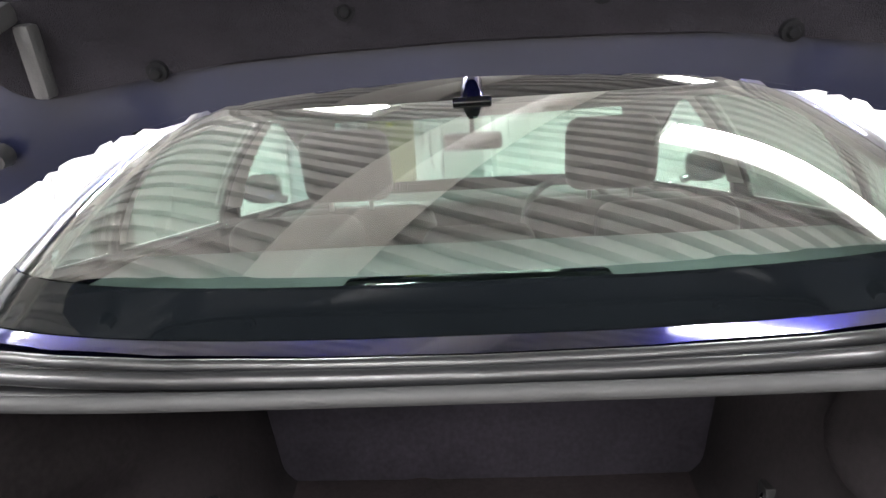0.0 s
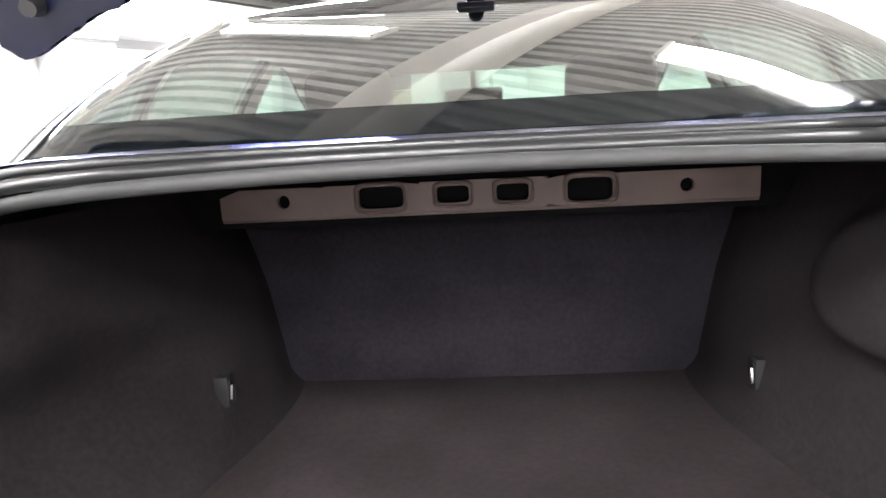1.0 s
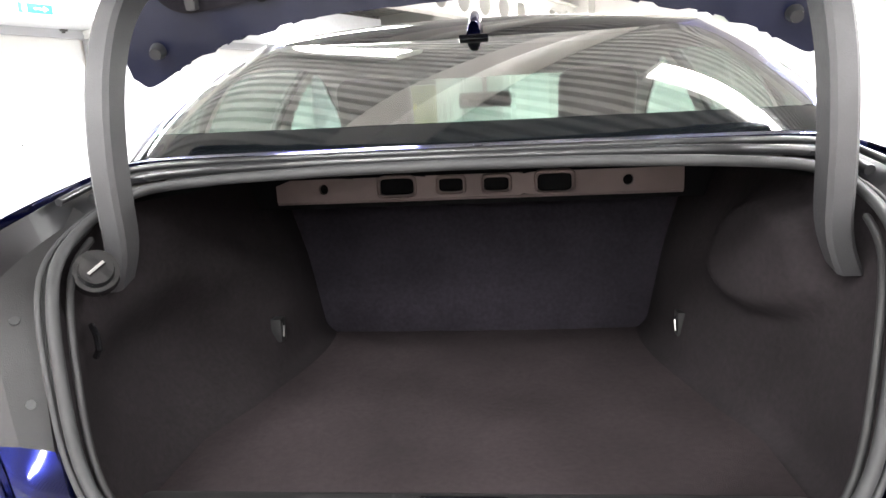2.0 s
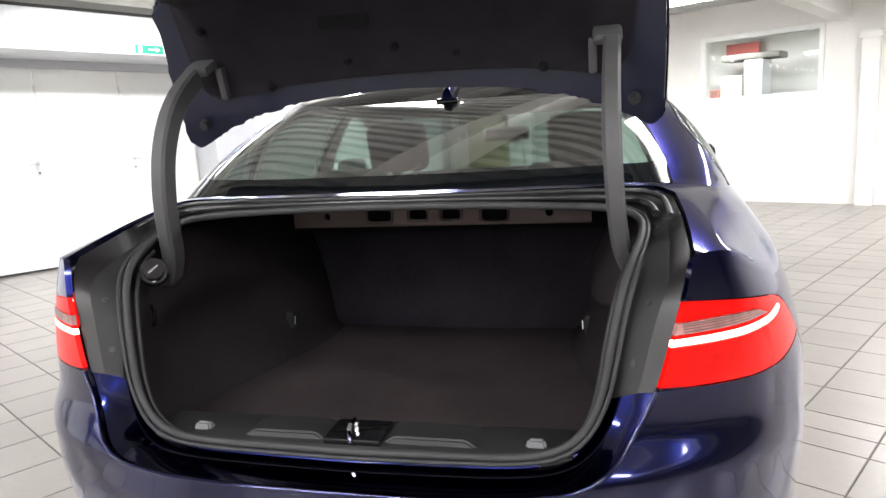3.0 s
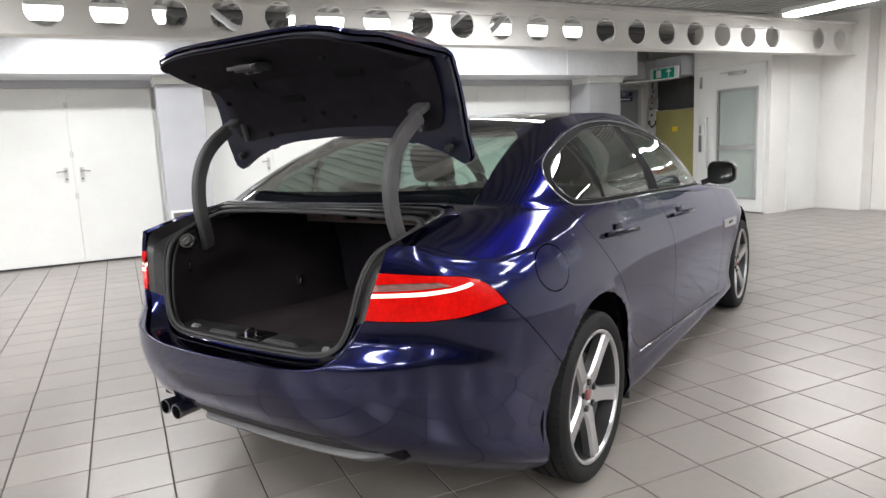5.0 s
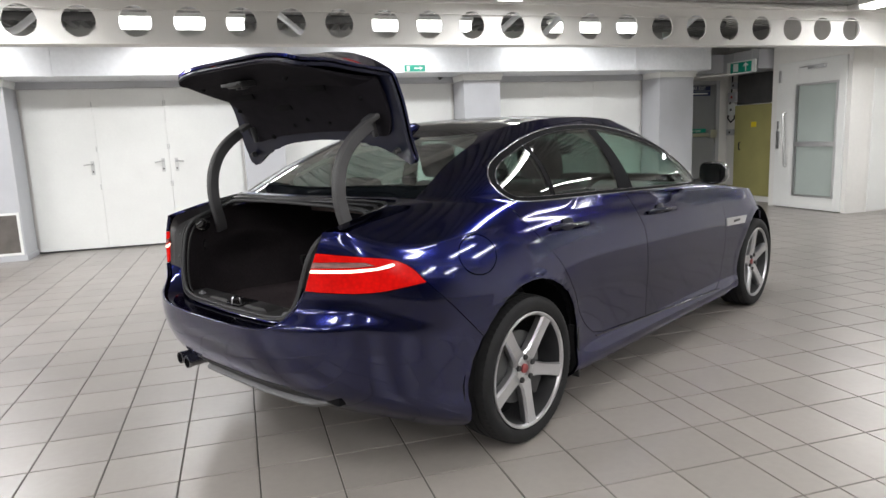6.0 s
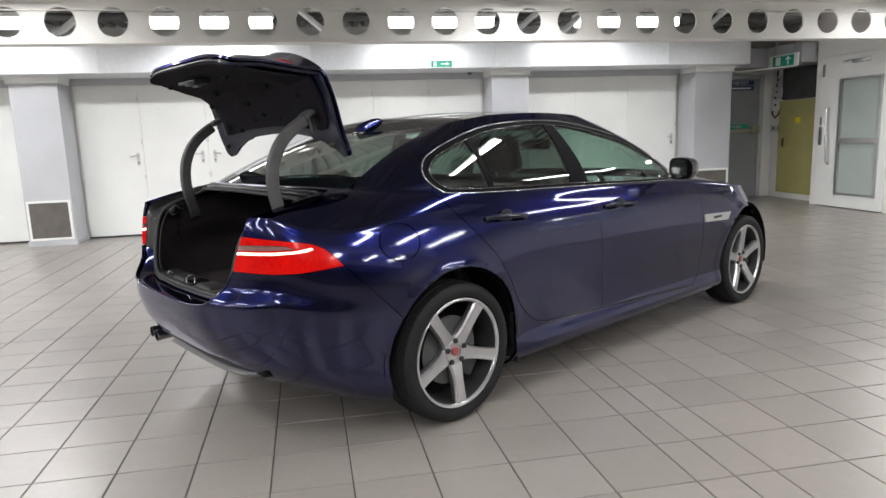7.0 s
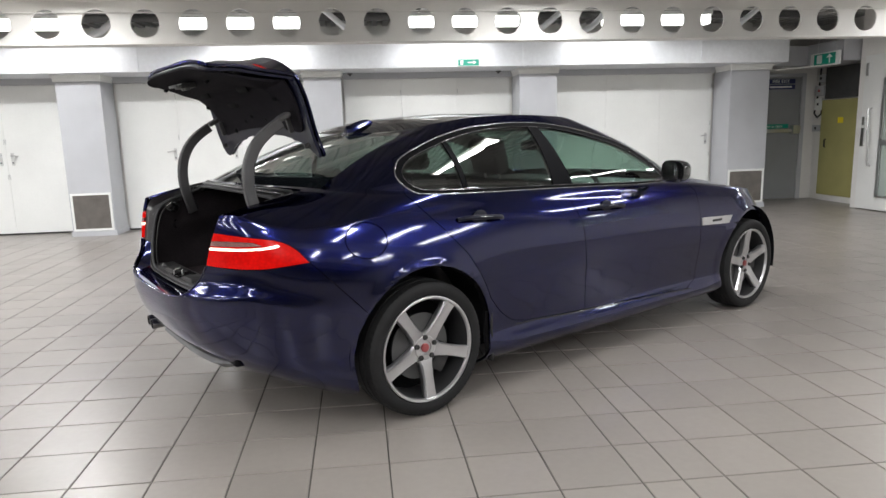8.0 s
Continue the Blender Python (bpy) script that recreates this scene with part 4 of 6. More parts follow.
# the rear window and windscreen outlines, drawn across and up
cut(shell, [(x, 1.07 + 0.235 * h) for x, h in REAR_GLASS], (0, 2), lambda f: f[ZONE] == 2 and f.calc_center_median().y < 0.45 and f.calc_center_median().x < 0.66)
cut(shell, [(-0.02, 1.1215), (0.62, 1.1215)], (0, 2), lambda f: f[ZONE] == 2 and f.calc_center_median().y < 0.0 and f.calc_center_median().x < 0.64, closed=False)
cut(shell, [(x, 0.98 + 0.37 * h) for x, h in WIND_GLASS], (0, 2), lambda f: f[ZONE] == 2 and f.calc_center_median().y > 1.25)
dup = bmesh.ops.duplicate(shell, geom=shell.faces[:])["geom"]
dv = [g for g in dup if isinstance(g, bmesh.types.BMVert)]
for v in dv:
    v.co.x *= -1
bmesh.ops.reverse_faces(shell, faces=[g for g in dup if isinstance(g, bmesh.types.BMFace)])
bmesh.ops.remove_doubles(shell, verts=[v for v in shell.verts if abs(v.co.x) < 1e-4], dist=2e-4)
bmesh.ops.recalc_face_normals(shell, faces=shell.faces[:])
shell.normal_update()
panels = {}
for f in shell.faces:
    panels.setdefault(region(f, ZONE), []).append(f)


def panel(faces, gap=0.002, lip=0.012, push=0.0, even=0):
    """A panel of its own out of faces of the shell: edges drawn in by a gap, evened and turned inwards."""
    bm = bmesh.new()
    seen = {}
    for f in faces:
        for v in f.verts:
            if v not in seen:
                seen[v] = (bm.verts.new(v.co + v.normal * push), v.normal.copy())
        try:
            bm.faces.new([seen[v][0] for v in f.verts]).smooth = True
        except ValueError:
            pass
    normals = {nv: n for nv, n in seen.values()}
    rim = [e for e in bm.edges if len(e.link_faces) == 1]
    shift = {}
    for e in rim:
        c = e.link_faces[0].calc_center_median()
        d = (e.verts[1].co - e.verts[0].co).normalized()
        for v in e.verts:
            s = normals[v].cross(d)
            if s.dot(c - v.co) < 0:
                s = -s
            shift[v] = shift.get(v, Vector()) + s
    for v, s in shift.items():
        if s.length > 1e-6:
            v.co += s.normalized() * gap
    beside = {}
    for e in rim:
        for a, b in ((e.verts[0], e.verts[1]), (e.verts[1], e.verts[0])):
            beside.setdefault(a, []).append(b)
    for _ in range(even):
        moved = {v: (v.co * 2 + n[0].co + n[1].co) / 4 for v, n in beside.items() if len(n) == 2 and abs(v.co.x) > 1e-4}
        for v, c in moved.items():
            v.co = c
    if lip:
        low = {v: bm.verts.new(v.co - normals[v] * lip) for v in shift}
        for e in rim:
            a, b = e.verts
            f = e.link_faces[0]
            order = [lp.vert for lp in f.loops]
            i = order.index(a)
            if order[(i + 1) % len(order)] is not b:
                a, b = b, a
            bm.faces.new((b, a, low[a], low[b]))
    return bm


car = tagged(new("car"), "dark blue four door saloon car with its boot lid open", "car")


def skin(name, key, material, label="", parent=None, gap=0.002, lip=0.012, push=0.0, smooth=42):
    if key in panels:
        return part(name, panel(panels[key], gap, lip, push), material, parent or car, label, smooth)
    return None


skin("body_shell", "body", M_PAINT, "dark blue metallic painted body sides and pillars", gap=0.0015)
skin("roof", "roof", M_ROOFGLASS, "dark glass roof panel", gap=0.0)
skin("bonnet", "bonnet", M_PAINT)
skin("rear_bumper", "bumper", M_PAINT, "dark blue painted rear bumper")
for s in ("_r", "_l"):
    for d in ("door_r", "door_f"):
        skin("door", d + s, M_PAINT, "dark blue painted car door")
    skin("window_frame", "frame" + s, M_FRAME, "black window surround with a chrome edge", gap=0.0)
    skin("quarter_window", "glass_q" + s, M_PRIVACY, "dark fixed quarter window", gap=0.004, lip=0.004)
    skin("door_window", "glass_r" + s, M_PRIVACY, "dark rear door window", gap=0.004, lip=0.004)
    skin("door_window", "glass_f" + s, M_GLASS, "clear front door window", gap=0.004, lip=0.004)
    skin("tail_lamp", "lamp" + s, M_LAMPRED, "lit red tail lamp", gap=0.001, lip=0.010)
    skin("light_bar", "bar" + s, M_LAMPBAR, "glowing light bar", gap=0.001, lip=0.010)
    skin("reversing_lens", "clear" + s, M_LAMPCLR, "pale ribbed reversing lens", gap=0.001, lip=0.010)
skin("fuel_flap", "cap_r", M_PAINT, "round fuel filler flap", gap=0.003)
M_REARGLASS = glass_mat("rear_window_glass", (0.76, 0.92, 0.85), body=0.35)
skin("rear_window", "rear_glass", M_REARGLASS, "clear heated rear window", gap=0.001, lip=0.004)
skin("window_border", "rear_frit", mat("black_glass_border", (0.004, 0.005, 0.006), 0.05, var=0.1, scale=10, spec=0.10), "black printed border of the rear window", gap=0.001, lip=0.004)
skin("windscreen", "windscreen", M_GLASS, "clear windscreen", gap=0.001, lip=0.004)

# the open lid: its skin turned up about the hinges
panels["lid"] = [f for f in panels["lid"] if f[ZONE] == 1 or inside(LID_BACK, abs(f.calc_center_median().x), f.calc_center_median().z)]
LID = Matrix.Translation((0, -0.336, 1.197)) @ Matrix.Rotation(radians(-77), 4, "X") @ Matrix.Translation((0, 0.44, -1.045))


def tuck(co):
    """The lid's lining spans the corner between deck and tail."""
    d = (co.y + 0.60) * -0.758 + (co.z - 1.05) * 0.653
    k = 0.66 * max(0.0, d) * ease((0.566 - abs(co.x)) / 0.12)
    return co + Vector((0, 0.758 * k, -0.653 * k))


def opened(bm, lining=False):
    for v in bm.verts:
        if lining:
            v.co = tuck(v.co)
        v.co.y -= (0.020 + 0.016 * min(1.25, abs(v.co.x) / 0.46) ** 1.5) * ease((0.97 - v.co.z) / 0.20)
        v.co.z += 0.034 * ease((-0.52 - v.co.y) / 0.26) * ease((v.co.z - 0.84) / 0.13)  # raised tail lip
        v.co.y += 0.020 * max(0.0, 1 - (v.co.x / 0.48) ** 2) * ease((v.co.y + 0.70) / 0.10)
    bmesh.ops.transform(bm, matrix=LID, verts=bm.verts[:])
    return bm


part("boot_lid", opened(panel(panels["lid"], 0.003, 0.010, even=4)), M_PAINT, car, "open dark blue boot lid")


# wheels
def lathe(bm, prof, n=64, cx=0.0):
    """Turns a profile of (across, radius) round the x axis."""
    rings = [[bm.verts.new((cx + x, r * math.cos(2 * math.pi * j / n), r * math.sin(2 * math.pi * j / n))) for j in range(n)] for x, r in prof]
    for a, b in zip(rings, rings[1:]):
        for j in range(n):
            bm.faces.new((a[j], b[j], b[(j + 1) % n], a[(j + 1) % n]))
    return rings


def wheel():
    base = new("wheel")
    base.parent = car
    bm = bmesh.new()
    R = 0.334
    rings = lathe(bm, [(0.085, 0.262), (0.098, 0.268), (0.104, 0.285), (0.104, 0.305), (0.098, 0.320), (0.088, 0.330), (0.058, R), (0.050, R), (0.047, 0.327), (0.043, 0.327), (0.040, R), (0.006, R), (0.004, 0.327), (-0.004, 0.327), (-0.006, R),
                     (-0.040, R), (-0.043, 0.327), (-0.047, 0.327), (-0.050, R), (-0.058, R), (-0.088, 0.330), (-0.100, 0.318), (-0.104, 0.295), (-0.098, 0.262)], 144)
    for i in (4, 5, 6, 19, 20, 21):  # sipes across the shoulders
        for j in range(0, 144, 2):
            v = rings[i][j]
            v.co.y, v.co.z = v.co.y * 0.987, v.co.z * 0.987
    bmesh.ops.recalc_face_normals(bm, faces=bm.faces[:])
    part("tyre", bm, M_TYRE, base, "black low profile tyre", 35)
    bm = bmesh.new()
    lathe(bm, [(0.092, 0.262), (0.097, 0.262), (0.099, 0.257), (0.096, 0.249), (0.086, 0.245)])
    bmesh.ops.recalc_face_normals(bm, faces=bm.faces[:])
    part("rim", bm, M_ALLOY, base, "silver alloy rim edge", 35)
    bm = bmesh.new()
    lathe(bm, [(0.086, 0.245), (0.03, 0.238), (-0.06, 0.232), (-0.09, 0.26)])
    bmesh.ops.recalc_face_normals(bm, faces=bm.faces[:])
    part("rim_barrel", bm, M_BARREL, base, "dark grey inside of the rim", 35)
    bm = bmesh.new()
    lathe(bm, [(0.02, 0.0), (0.02, 0.165), (0.012, 0.165), (0.012, 0.0)])
    bmesh.ops.recalc_face_normals(bm, faces=bm.faces[:])
    part("brake_disc", bm, M_SHADOW, base, "dull steel brake disc", 35)
    part("brake_caliper", boxes(((0.0, 0.09, -0.07), (0.05, 0.175, 0.07)), bevel=0.012), M_BLACK, base)
    # near-black disc supplies the shade seen between the spokes
    bm = bmesh.new()
    lathe(bm, [(-0.05, 0.236), (-0.045, 0.06), (-0.04, 0.0)])
    part("wheel_back", bm, M_SEAM, base, "dark disc standing in for the shaded well behind the spokes", 35)
    for k in range(5):
        bm = bmesh.new()
        m = Matrix.Rotation(2 * math.pi * k / 5 + 0.0, 4, "X")
        # a spoke: wide flat face, chamfered flanks, sinking to the hub
        stations = [(0.048, 0.062, 0.048), (0.085, 0.074, 0.034), (0.14, 0.081, 0.030), (0.20, 0.088, 0.031), (0.247, 0.094, 0.035)]
        rows = []
        for r, x, w in stations:
            rows.append([bm.verts.new(m @ Vector(c)) for c in ((x - 0.045, -w * 0.75, r), (x - 0.012, -w, r), (x, -w * 0.80, r), (x - 0.004, 0, r), (x, w * 0.80, r), (x - 0.012, w, r), (x - 0.045, w * 0.75, r))])
        for a, b in zip(rows, rows[1:]):
            for i in range(6):
                bm.faces.new((a[i], a[i + 1], b[i + 1], b[i]))
        bmesh.ops.recalc_face_normals(bm, faces=bm.faces[:])
        part("spoke", bm, M_ALLOY, base, "", 20)
    bm = bmesh.new()
    lathe(bm, [(0.05, 0.064), (0.063, 0.062), (0.066, 0.056), (0.064, 0.036), (0.058, 0.033), (0.058, 0.0)], 40)
    bmesh.ops.recalc_face_normals(bm, faces=bm.faces[:])
    part("hub", bm, M_ALLOY, base, "", 30)
    bm = bmesh.new()
    lathe(bm, [(0.056, 0.022), (0.066, 0.0215), (0.068, 0.018), (0.068, 0.0)], 30)
    bmesh.ops.recalc_face_normals(bm, faces=bm.faces[:])
    part("centre_cap", bm, mat("red_enamel_cap", (0.30, 0.07, 0.07), 0.35, 0.3), base, "small dull red and silver centre cap", 30)
    for k in range(5):
        bm = bmesh.new()
        a = 2 * math.pi * (k + 0.5) / 5
        y, z = 0.054 * math.cos(a + math.pi / 2), 0.054 * math.sin(a + math.pi / 2)
        cyl(bm, (0.045, y, z), (0.0745, y, z), 0.0145, 0.013, 6)
        part("wheel_nut", bm, M_BLACK, base)
    return base


first = wheel()
WHEELS = [first] + [copy_thing(first, Matrix.Identity(4)) for _ in range(3)]
for w, (sx, y) in zip(WHEELS, ((1, 0.0), (1, 2.835), (-1, 0.0), (-1, 2.835))):
    w.matrix_basis = pose(sx * 0.795, y, WHEEL_Z, (3 if y else -34) * sx, 0, 0 if sx > 0 else 180) @ Matrix.Diagonal((0.98, 0.958, 0.958, 1))

# ---- boot: gutter, seal, trim ----
from mathutils.bvhtree import BVHTree  # noqa: E402

TREE = BVHTree.FromBMesh(shell)


def on_side(y, z, sx=1):
    """The point of the flank or side glass at that place."""
    hit = TREE.ray_cast(Vector((1.5 * sx, y, z)), Vector((-sx, 0, 0)))
    return (hit[0], hit[1]) if hit[0] is not None else (Vector((0.88 * sx, y, z)), Vector((sx, 0, 0)))


def on_back(x, z):
    hit = TREE.ray_cast(Vector((x, -1.6, z)), Vector((0, 1, 0)))
    return hit[0] if hit[0] is not None else Vector((x, -0.95, z))


def on_top(x, y):
    hit = TREE.ray_cast(Vector((x, y, 1.6)), Vector((0, 0, -1)))
    return hit[0] if hit[0] is not None else Vector((x, y, 1.0))


def spread(pts, n):
    """n points evenly along a polyline."""
    pts = [Vector(p) for p in pts]
    at = [0.0]
    for p, q in zip(pts, pts[1:]):
        at.append(at[-1] + (q - p).length)
    out = []
    for i in range(n):
        d = at[-1] * i / (n - 1)
        k = max(j for j in range(len(pts) - 1) if at[j] <= d + 1e-9)
        w = (d - at[k]) / max(at[k + 1] - at[k], 1e-9)
        out.append(pts[k].lerp(pts[k + 1], w))
    return out


def soft(pts, rounds=2):
    for _ in range(rounds):
        pts = [pts[0]] + [(a + b * 2 + c) / 4 for a, b, c in zip(pts, pts[1:], pts[2:])] + [pts[-1]]
    return pts


HALF = 60
edge_half = [on_back(x, z) for x, z in [(0.0, 0.636), (0.05, 0.636), (0.10, 0.6363), (0.15, 0.6366)] + BOOT_BACK[1:11]]
edge_half += [on_top(x, y) for x, y in BOOT_TOP[2:]]
edge_half[-1].x = 0
seal_half = [(0, -0.868, 0.648), (0.30, -0.862, 0.650), (0.385, -0.853, 0.660), (0.432, -0.842, 0.700), (0.455, -0.828, 0.77), (0.470, -0.808, 0.86), (0.486, -0.785, 0.925), (0.502, -0.745, 0.968), (0.525, -0.66, 0.992),
             (0.535, -0.57, 1.015), (0.520, -0.525, 1.030), (0.46, -0.552, 1.042), (0.34, -0.588, 1.053), (0.17, -0.607, 1.060), (0, -0.612, 1.062)]


def loop(half):
    return half + [Vector((-p.x, p.y, p.z)) for p in half[-2:0:-1]]


outer = loop(spread(edge_half, HALF))
inner = loop(soft(spread(seal_half, HALF), 3))
n_loop = len(outer)
dip = []
for p, q in zip(outer, inner):
    m = p.lerp(q, 0.35)
    up = max(0.0, min(1.0, (m.z - 0.9) / 0.08))
    dip.append(m + Vector((0, 0.006 * (1 - up), -(0.030 if m.z < 1.03 else 0.010) * up - 0.003 * (1 - up))))
dip2 = [d.lerp(q, 0.75) + Vector((0, 0.01, -0.012 if q.z < 1.03 else -0.003)) for d, q in zip(dip, inner)]


def loft(loops, keep):
    bm = bmesh.new()
    rows = [[bm.verts.new(p) for p in lp] for lp in loops]
    for a, b in zip(rows, rows[1:]):
        for i in range(n_loop):
            j = (i + 1) % n_loop
            if keep((a[i].co + a[j].co) / 2):
                bm.faces.new((a[i], a[j], b[j], b[i]))
    loose = [v for v in bm.verts if not v.link_faces]
    bmesh.ops.delete(bm, geom=loose, context="VERTS")
    bmesh.ops.recalc_face_normals(bm, faces=bm.faces[:])
    return bm


in_edge = [p + (q - p).normalized() * 0.004 + Vector((0, 0.012, -0.006)) for p, q in zip(outer, inner)]
gut = [in_edge, dip, dip2, inner]
trimmed = lambda c: 0.775 < c.z < 1.02 and abs(c.x) > 0.44  # noqa: E731
shelfward = lambda c: c.z >= 1.02  # noqa: E731
part("boot_gutter", loft(gut, lambda c: not trimmed(c) and not shelfward(c)), M_PAINT, car, "dark blue painted channel round the boot opening", 50)
for sx in (1, -1):
    part("gutter_trim", loft(gut[:2], lambda c, sx=sx: trimmed(c) and c.x * sx > 0), M_GUTTER, car, "dark satin plastic trim beside the tail lamp", 50)
    part("gutter_panel", loft(gut[1:], lambda c, sx=sx: trimmed(c) and c.x * sx > 0), M_TRIM, car, "charcoal grained plastic channel inside the trim", 50)
for sx in (1, -1):
    for z in (0.82, 0.925):
        i = min((k for k in range(n_loop) if dip[k].x * sx > 0.44), key=lambda k: abs(dip[k].z - z))
        n = (dip[(i + 1) % n_loop] - dip[i]).cross(dip2[i] - dip[i]).normalized()
        n = -n if n.y > 0 else n
        c = dip[i].lerp(dip2[i], 0.45)
        bm = bmesh.new()
        cyl(bm, c - n * 0.003, c + n * 0.002, 0.0065, 0.0055, 14)
        part("trim_clip", bm, M_BLACK, car, "small black push clip in the boot trim")
M_SCUTTLE = mat("dark_ridged_rubber", (0.013, 0.013, 0.014), 0.33, var=0.15, scale=25)
part("scuttle_trim", loft(gut, shelfward), M_SCUTTLE, car, "ridged grey rubber channel under the rear window", 50)
for k, (w, r) in enumerate(((0.30, 0.006), (0.62, 0.008))):
    line = [p.lerp(q, w) + Vector((0, 0, 0.004)) for p, q in zip(outer, inner)]
    ks = [i for i, p in enumerate(line) if p.z > 1.03]
    bm = bmesh.new()
    tube(bm, [line[i] for i in ks], r, 8)
    part("scuttle_ridge", bm, M_SCUTTLE, car, "raised grey rubber ridge", 60)
bm = bmesh.new()
k = next(i for i, p in enumerate(outer) if p.z > 0.79)
tube(bm, [p + Vector((0, 0.001, -0.001)) for p in outer[n_loop - k + 1:] + outer[:k]], 0.0045, 8)
part("bumper_lip", bm, M_PAINT, car, "rolled painted edge round the foot of the boot opening", 60)
bm = bmesh.new()
tube(bm, [p + Vector((0, -0.004, 0.004)) for p in inner], 0.0078, 10, True)
part("boot_seal", bm, M_RUBBER, car, "black rubber boot seal", 60)
bm = bmesh.new()
tube(bm, [p.lerp(q, 0.15) + Vector((0, -0.002, 0.001)) for p, q in zip(inner, outer)], 0.004, 8, True)
part("seal_lip", bm, M_RUBBER, car, "thin outer lip of the boot seal", 60)
bm = bmesh.new()
line = [p.lerp(q, -0.11) + Vector((0, 0.006, -0.006)) for p, q in zip(inner, outer)]
k = next(i for i, p in enumerate(line) if p.z > 0.985)
tube(bm, line[n_loop - k + 1:] + line[:k], 0.005, 8)
part("seal_flange", bm, M_TRIM, car, "grey inner flange of the boot opening", 60)


def grid(fn, nu, nv):
    bm = bmesh.new()
    vs = [[bm.verts.new(fn(i / nu, j / nv)) for j in range(nv + 1)] for i in range(nu + 1)]
    for i in range(nu):
        for j in range(nv):
            bm.faces.new((vs[i][j], vs[i + 1][j], vs[i + 1][j + 1], vs[i][j + 1]))
    bmesh.ops.recalc_face_normals(bm, faces=bm.faces[:])
    return bm


def bump1(t, c, w):
    d = abs(t - c) / w
    return 0 if d >= 1 else (1 - d * d) ** 2


def side_trim(sx):
    """The boot's side trim, from the seal forward to the seat back, bulging over the wheel arch."""

    def fn(a, b):
        y = -0.835 + 0.93 * a
        z0, z1 = 0.595, spl(((-0.84, 0.75), (-0.808, 0.845), (-0.785, 0.910), (-0.745, 0.953), (-0.66, 0.978), (-0.57, 1.002), (-0.50, 1.015), (0.10, 1.015)), y)
        z = z0 + (z1 - z0) * b
        open_x = 0.44 + 0.085 * (z - z0) / 0.42
        x = open_x + 0.05 * bump1(a, 0.25, 0.28) * (1 - 0.4 * b)
        arch = bump1(a, 0.86, 0.42) * (1 - 0.55 * max(0, (b - 0.45) / 0.55) ** 1.5)
        x -= 0.055 * arch
        foot = max(0, 1 - b / 0.10)
        x -= 0.035 * foot**2
        if sx > 0:
            d = math.hypot((y + 0.40) / 0.17, (z - 0.875) / (0.13 if z > 0.875 else 0.095))
            x -= 0.050 * ease((1 - d) / 0.35)
        else:
            d = math.hypot((y + 0.44) / 0.34, (z - 0.750) / 0.14)
            x += 0.085 * ease((1 - d) / 0.95)
        return Vector((sx * x, y, z))

    return grid(fn, 48, 32)


for sx in (1, -1):
    part("side_trim", side_trim(sx), M_SIDEFELT, car, "black felt boot side lining", 60)
part("boot_floor", grid(lambda a, b: Vector((-0.46 + 0.92 * a, -0.80 + 0.92 * b, 0.606 - 0.004 * math.sin(math.pi * a) - 0.02 * bump1(b, 0, 0.12))), 20, 20), M_CARPET, car, "black carpeted boot floor", 60)
part("seat_back_panel", grid(lambda a, b: Vector((-0.52 + 1.04 * a, 0.07 + 0.05 * b + 0.01 * bump1(a, 0.38, 0.015), 0.59 + 0.42 * b)), 40, 8), M_SEATBACK, car, "black felt back of the rear seats", 60)
part("boot_roof", boxes(((-0.53, -0.52, 1.052), (0.53, 0.09, 1.058)), ((-0.50, -0.100, 0.945), (0.50, 0.09, 1.051))), M_SEAM, car, "dark underside of the parcel shelf", 0)


def plate(bm, x0, x1, z0, z1, y, holes, depth):
    """A plate across the car with holes through it: (middle x, middle z, width, height, squareness)."""
    holes = sorted(holes)
    cuts = [x0] + [(a[0] + a[2] / 2 + b[0] - b[2] / 2) / 2 for a, b in zip(holes, holes[1:])] + [x1]
    n = 32
    for (cx, cz, w, h, p), a, b in zip(holes, cuts, cuts[1:]):
        ring, rim, back = [], [], []
        for j in range(n):
            t = 2 * math.pi * (j + 0.5) / n
            c, s = math.cos(t), math.sin(t)
            ring.append(bm.verts.new((cx + math.copysign(abs(c) ** (2 / p), c) * w / 2, y, cz + math.copysign(abs(s) ** (2 / p), s) * h / 2)))
            back.append(bm.verts.new(ring[-1].co + Vector((0, depth, 0))))
            k = min((b - cx) / c if c > 1e-6 else (a - cx) / c if c < -1e-6 else 9, (z1 - cz) / s if s > 1e-6 else (z0 - cz) / s if s < -1e-6 else 9)
            rim.append(bm.verts.new((cx + c * k, y, cz + s * k)))
        for j in range(n):
            q = (j + 1) % n
            bm.faces.new((ring[j], ring[q], rim[q], rim[j]))
            bm.faces.new((ring[j], back[j], back[q], ring[q]))
        for ex, ez in ((b, z1), (a, z1), (a, z0), (b, z0)):
            cv = bm.verts.new((ex, y, ez))
            near = sorted(rim, key=lambda v: (v.co - cv.co).length)[:2]
            bm.faces.new((cv, near[0], near[1]))
    bmesh.ops.remove_doubles(bm, verts=bm.verts[:], dist=1e-5)
    bmesh.ops.recalc_face_normals(bm, faces=bm.faces[:])


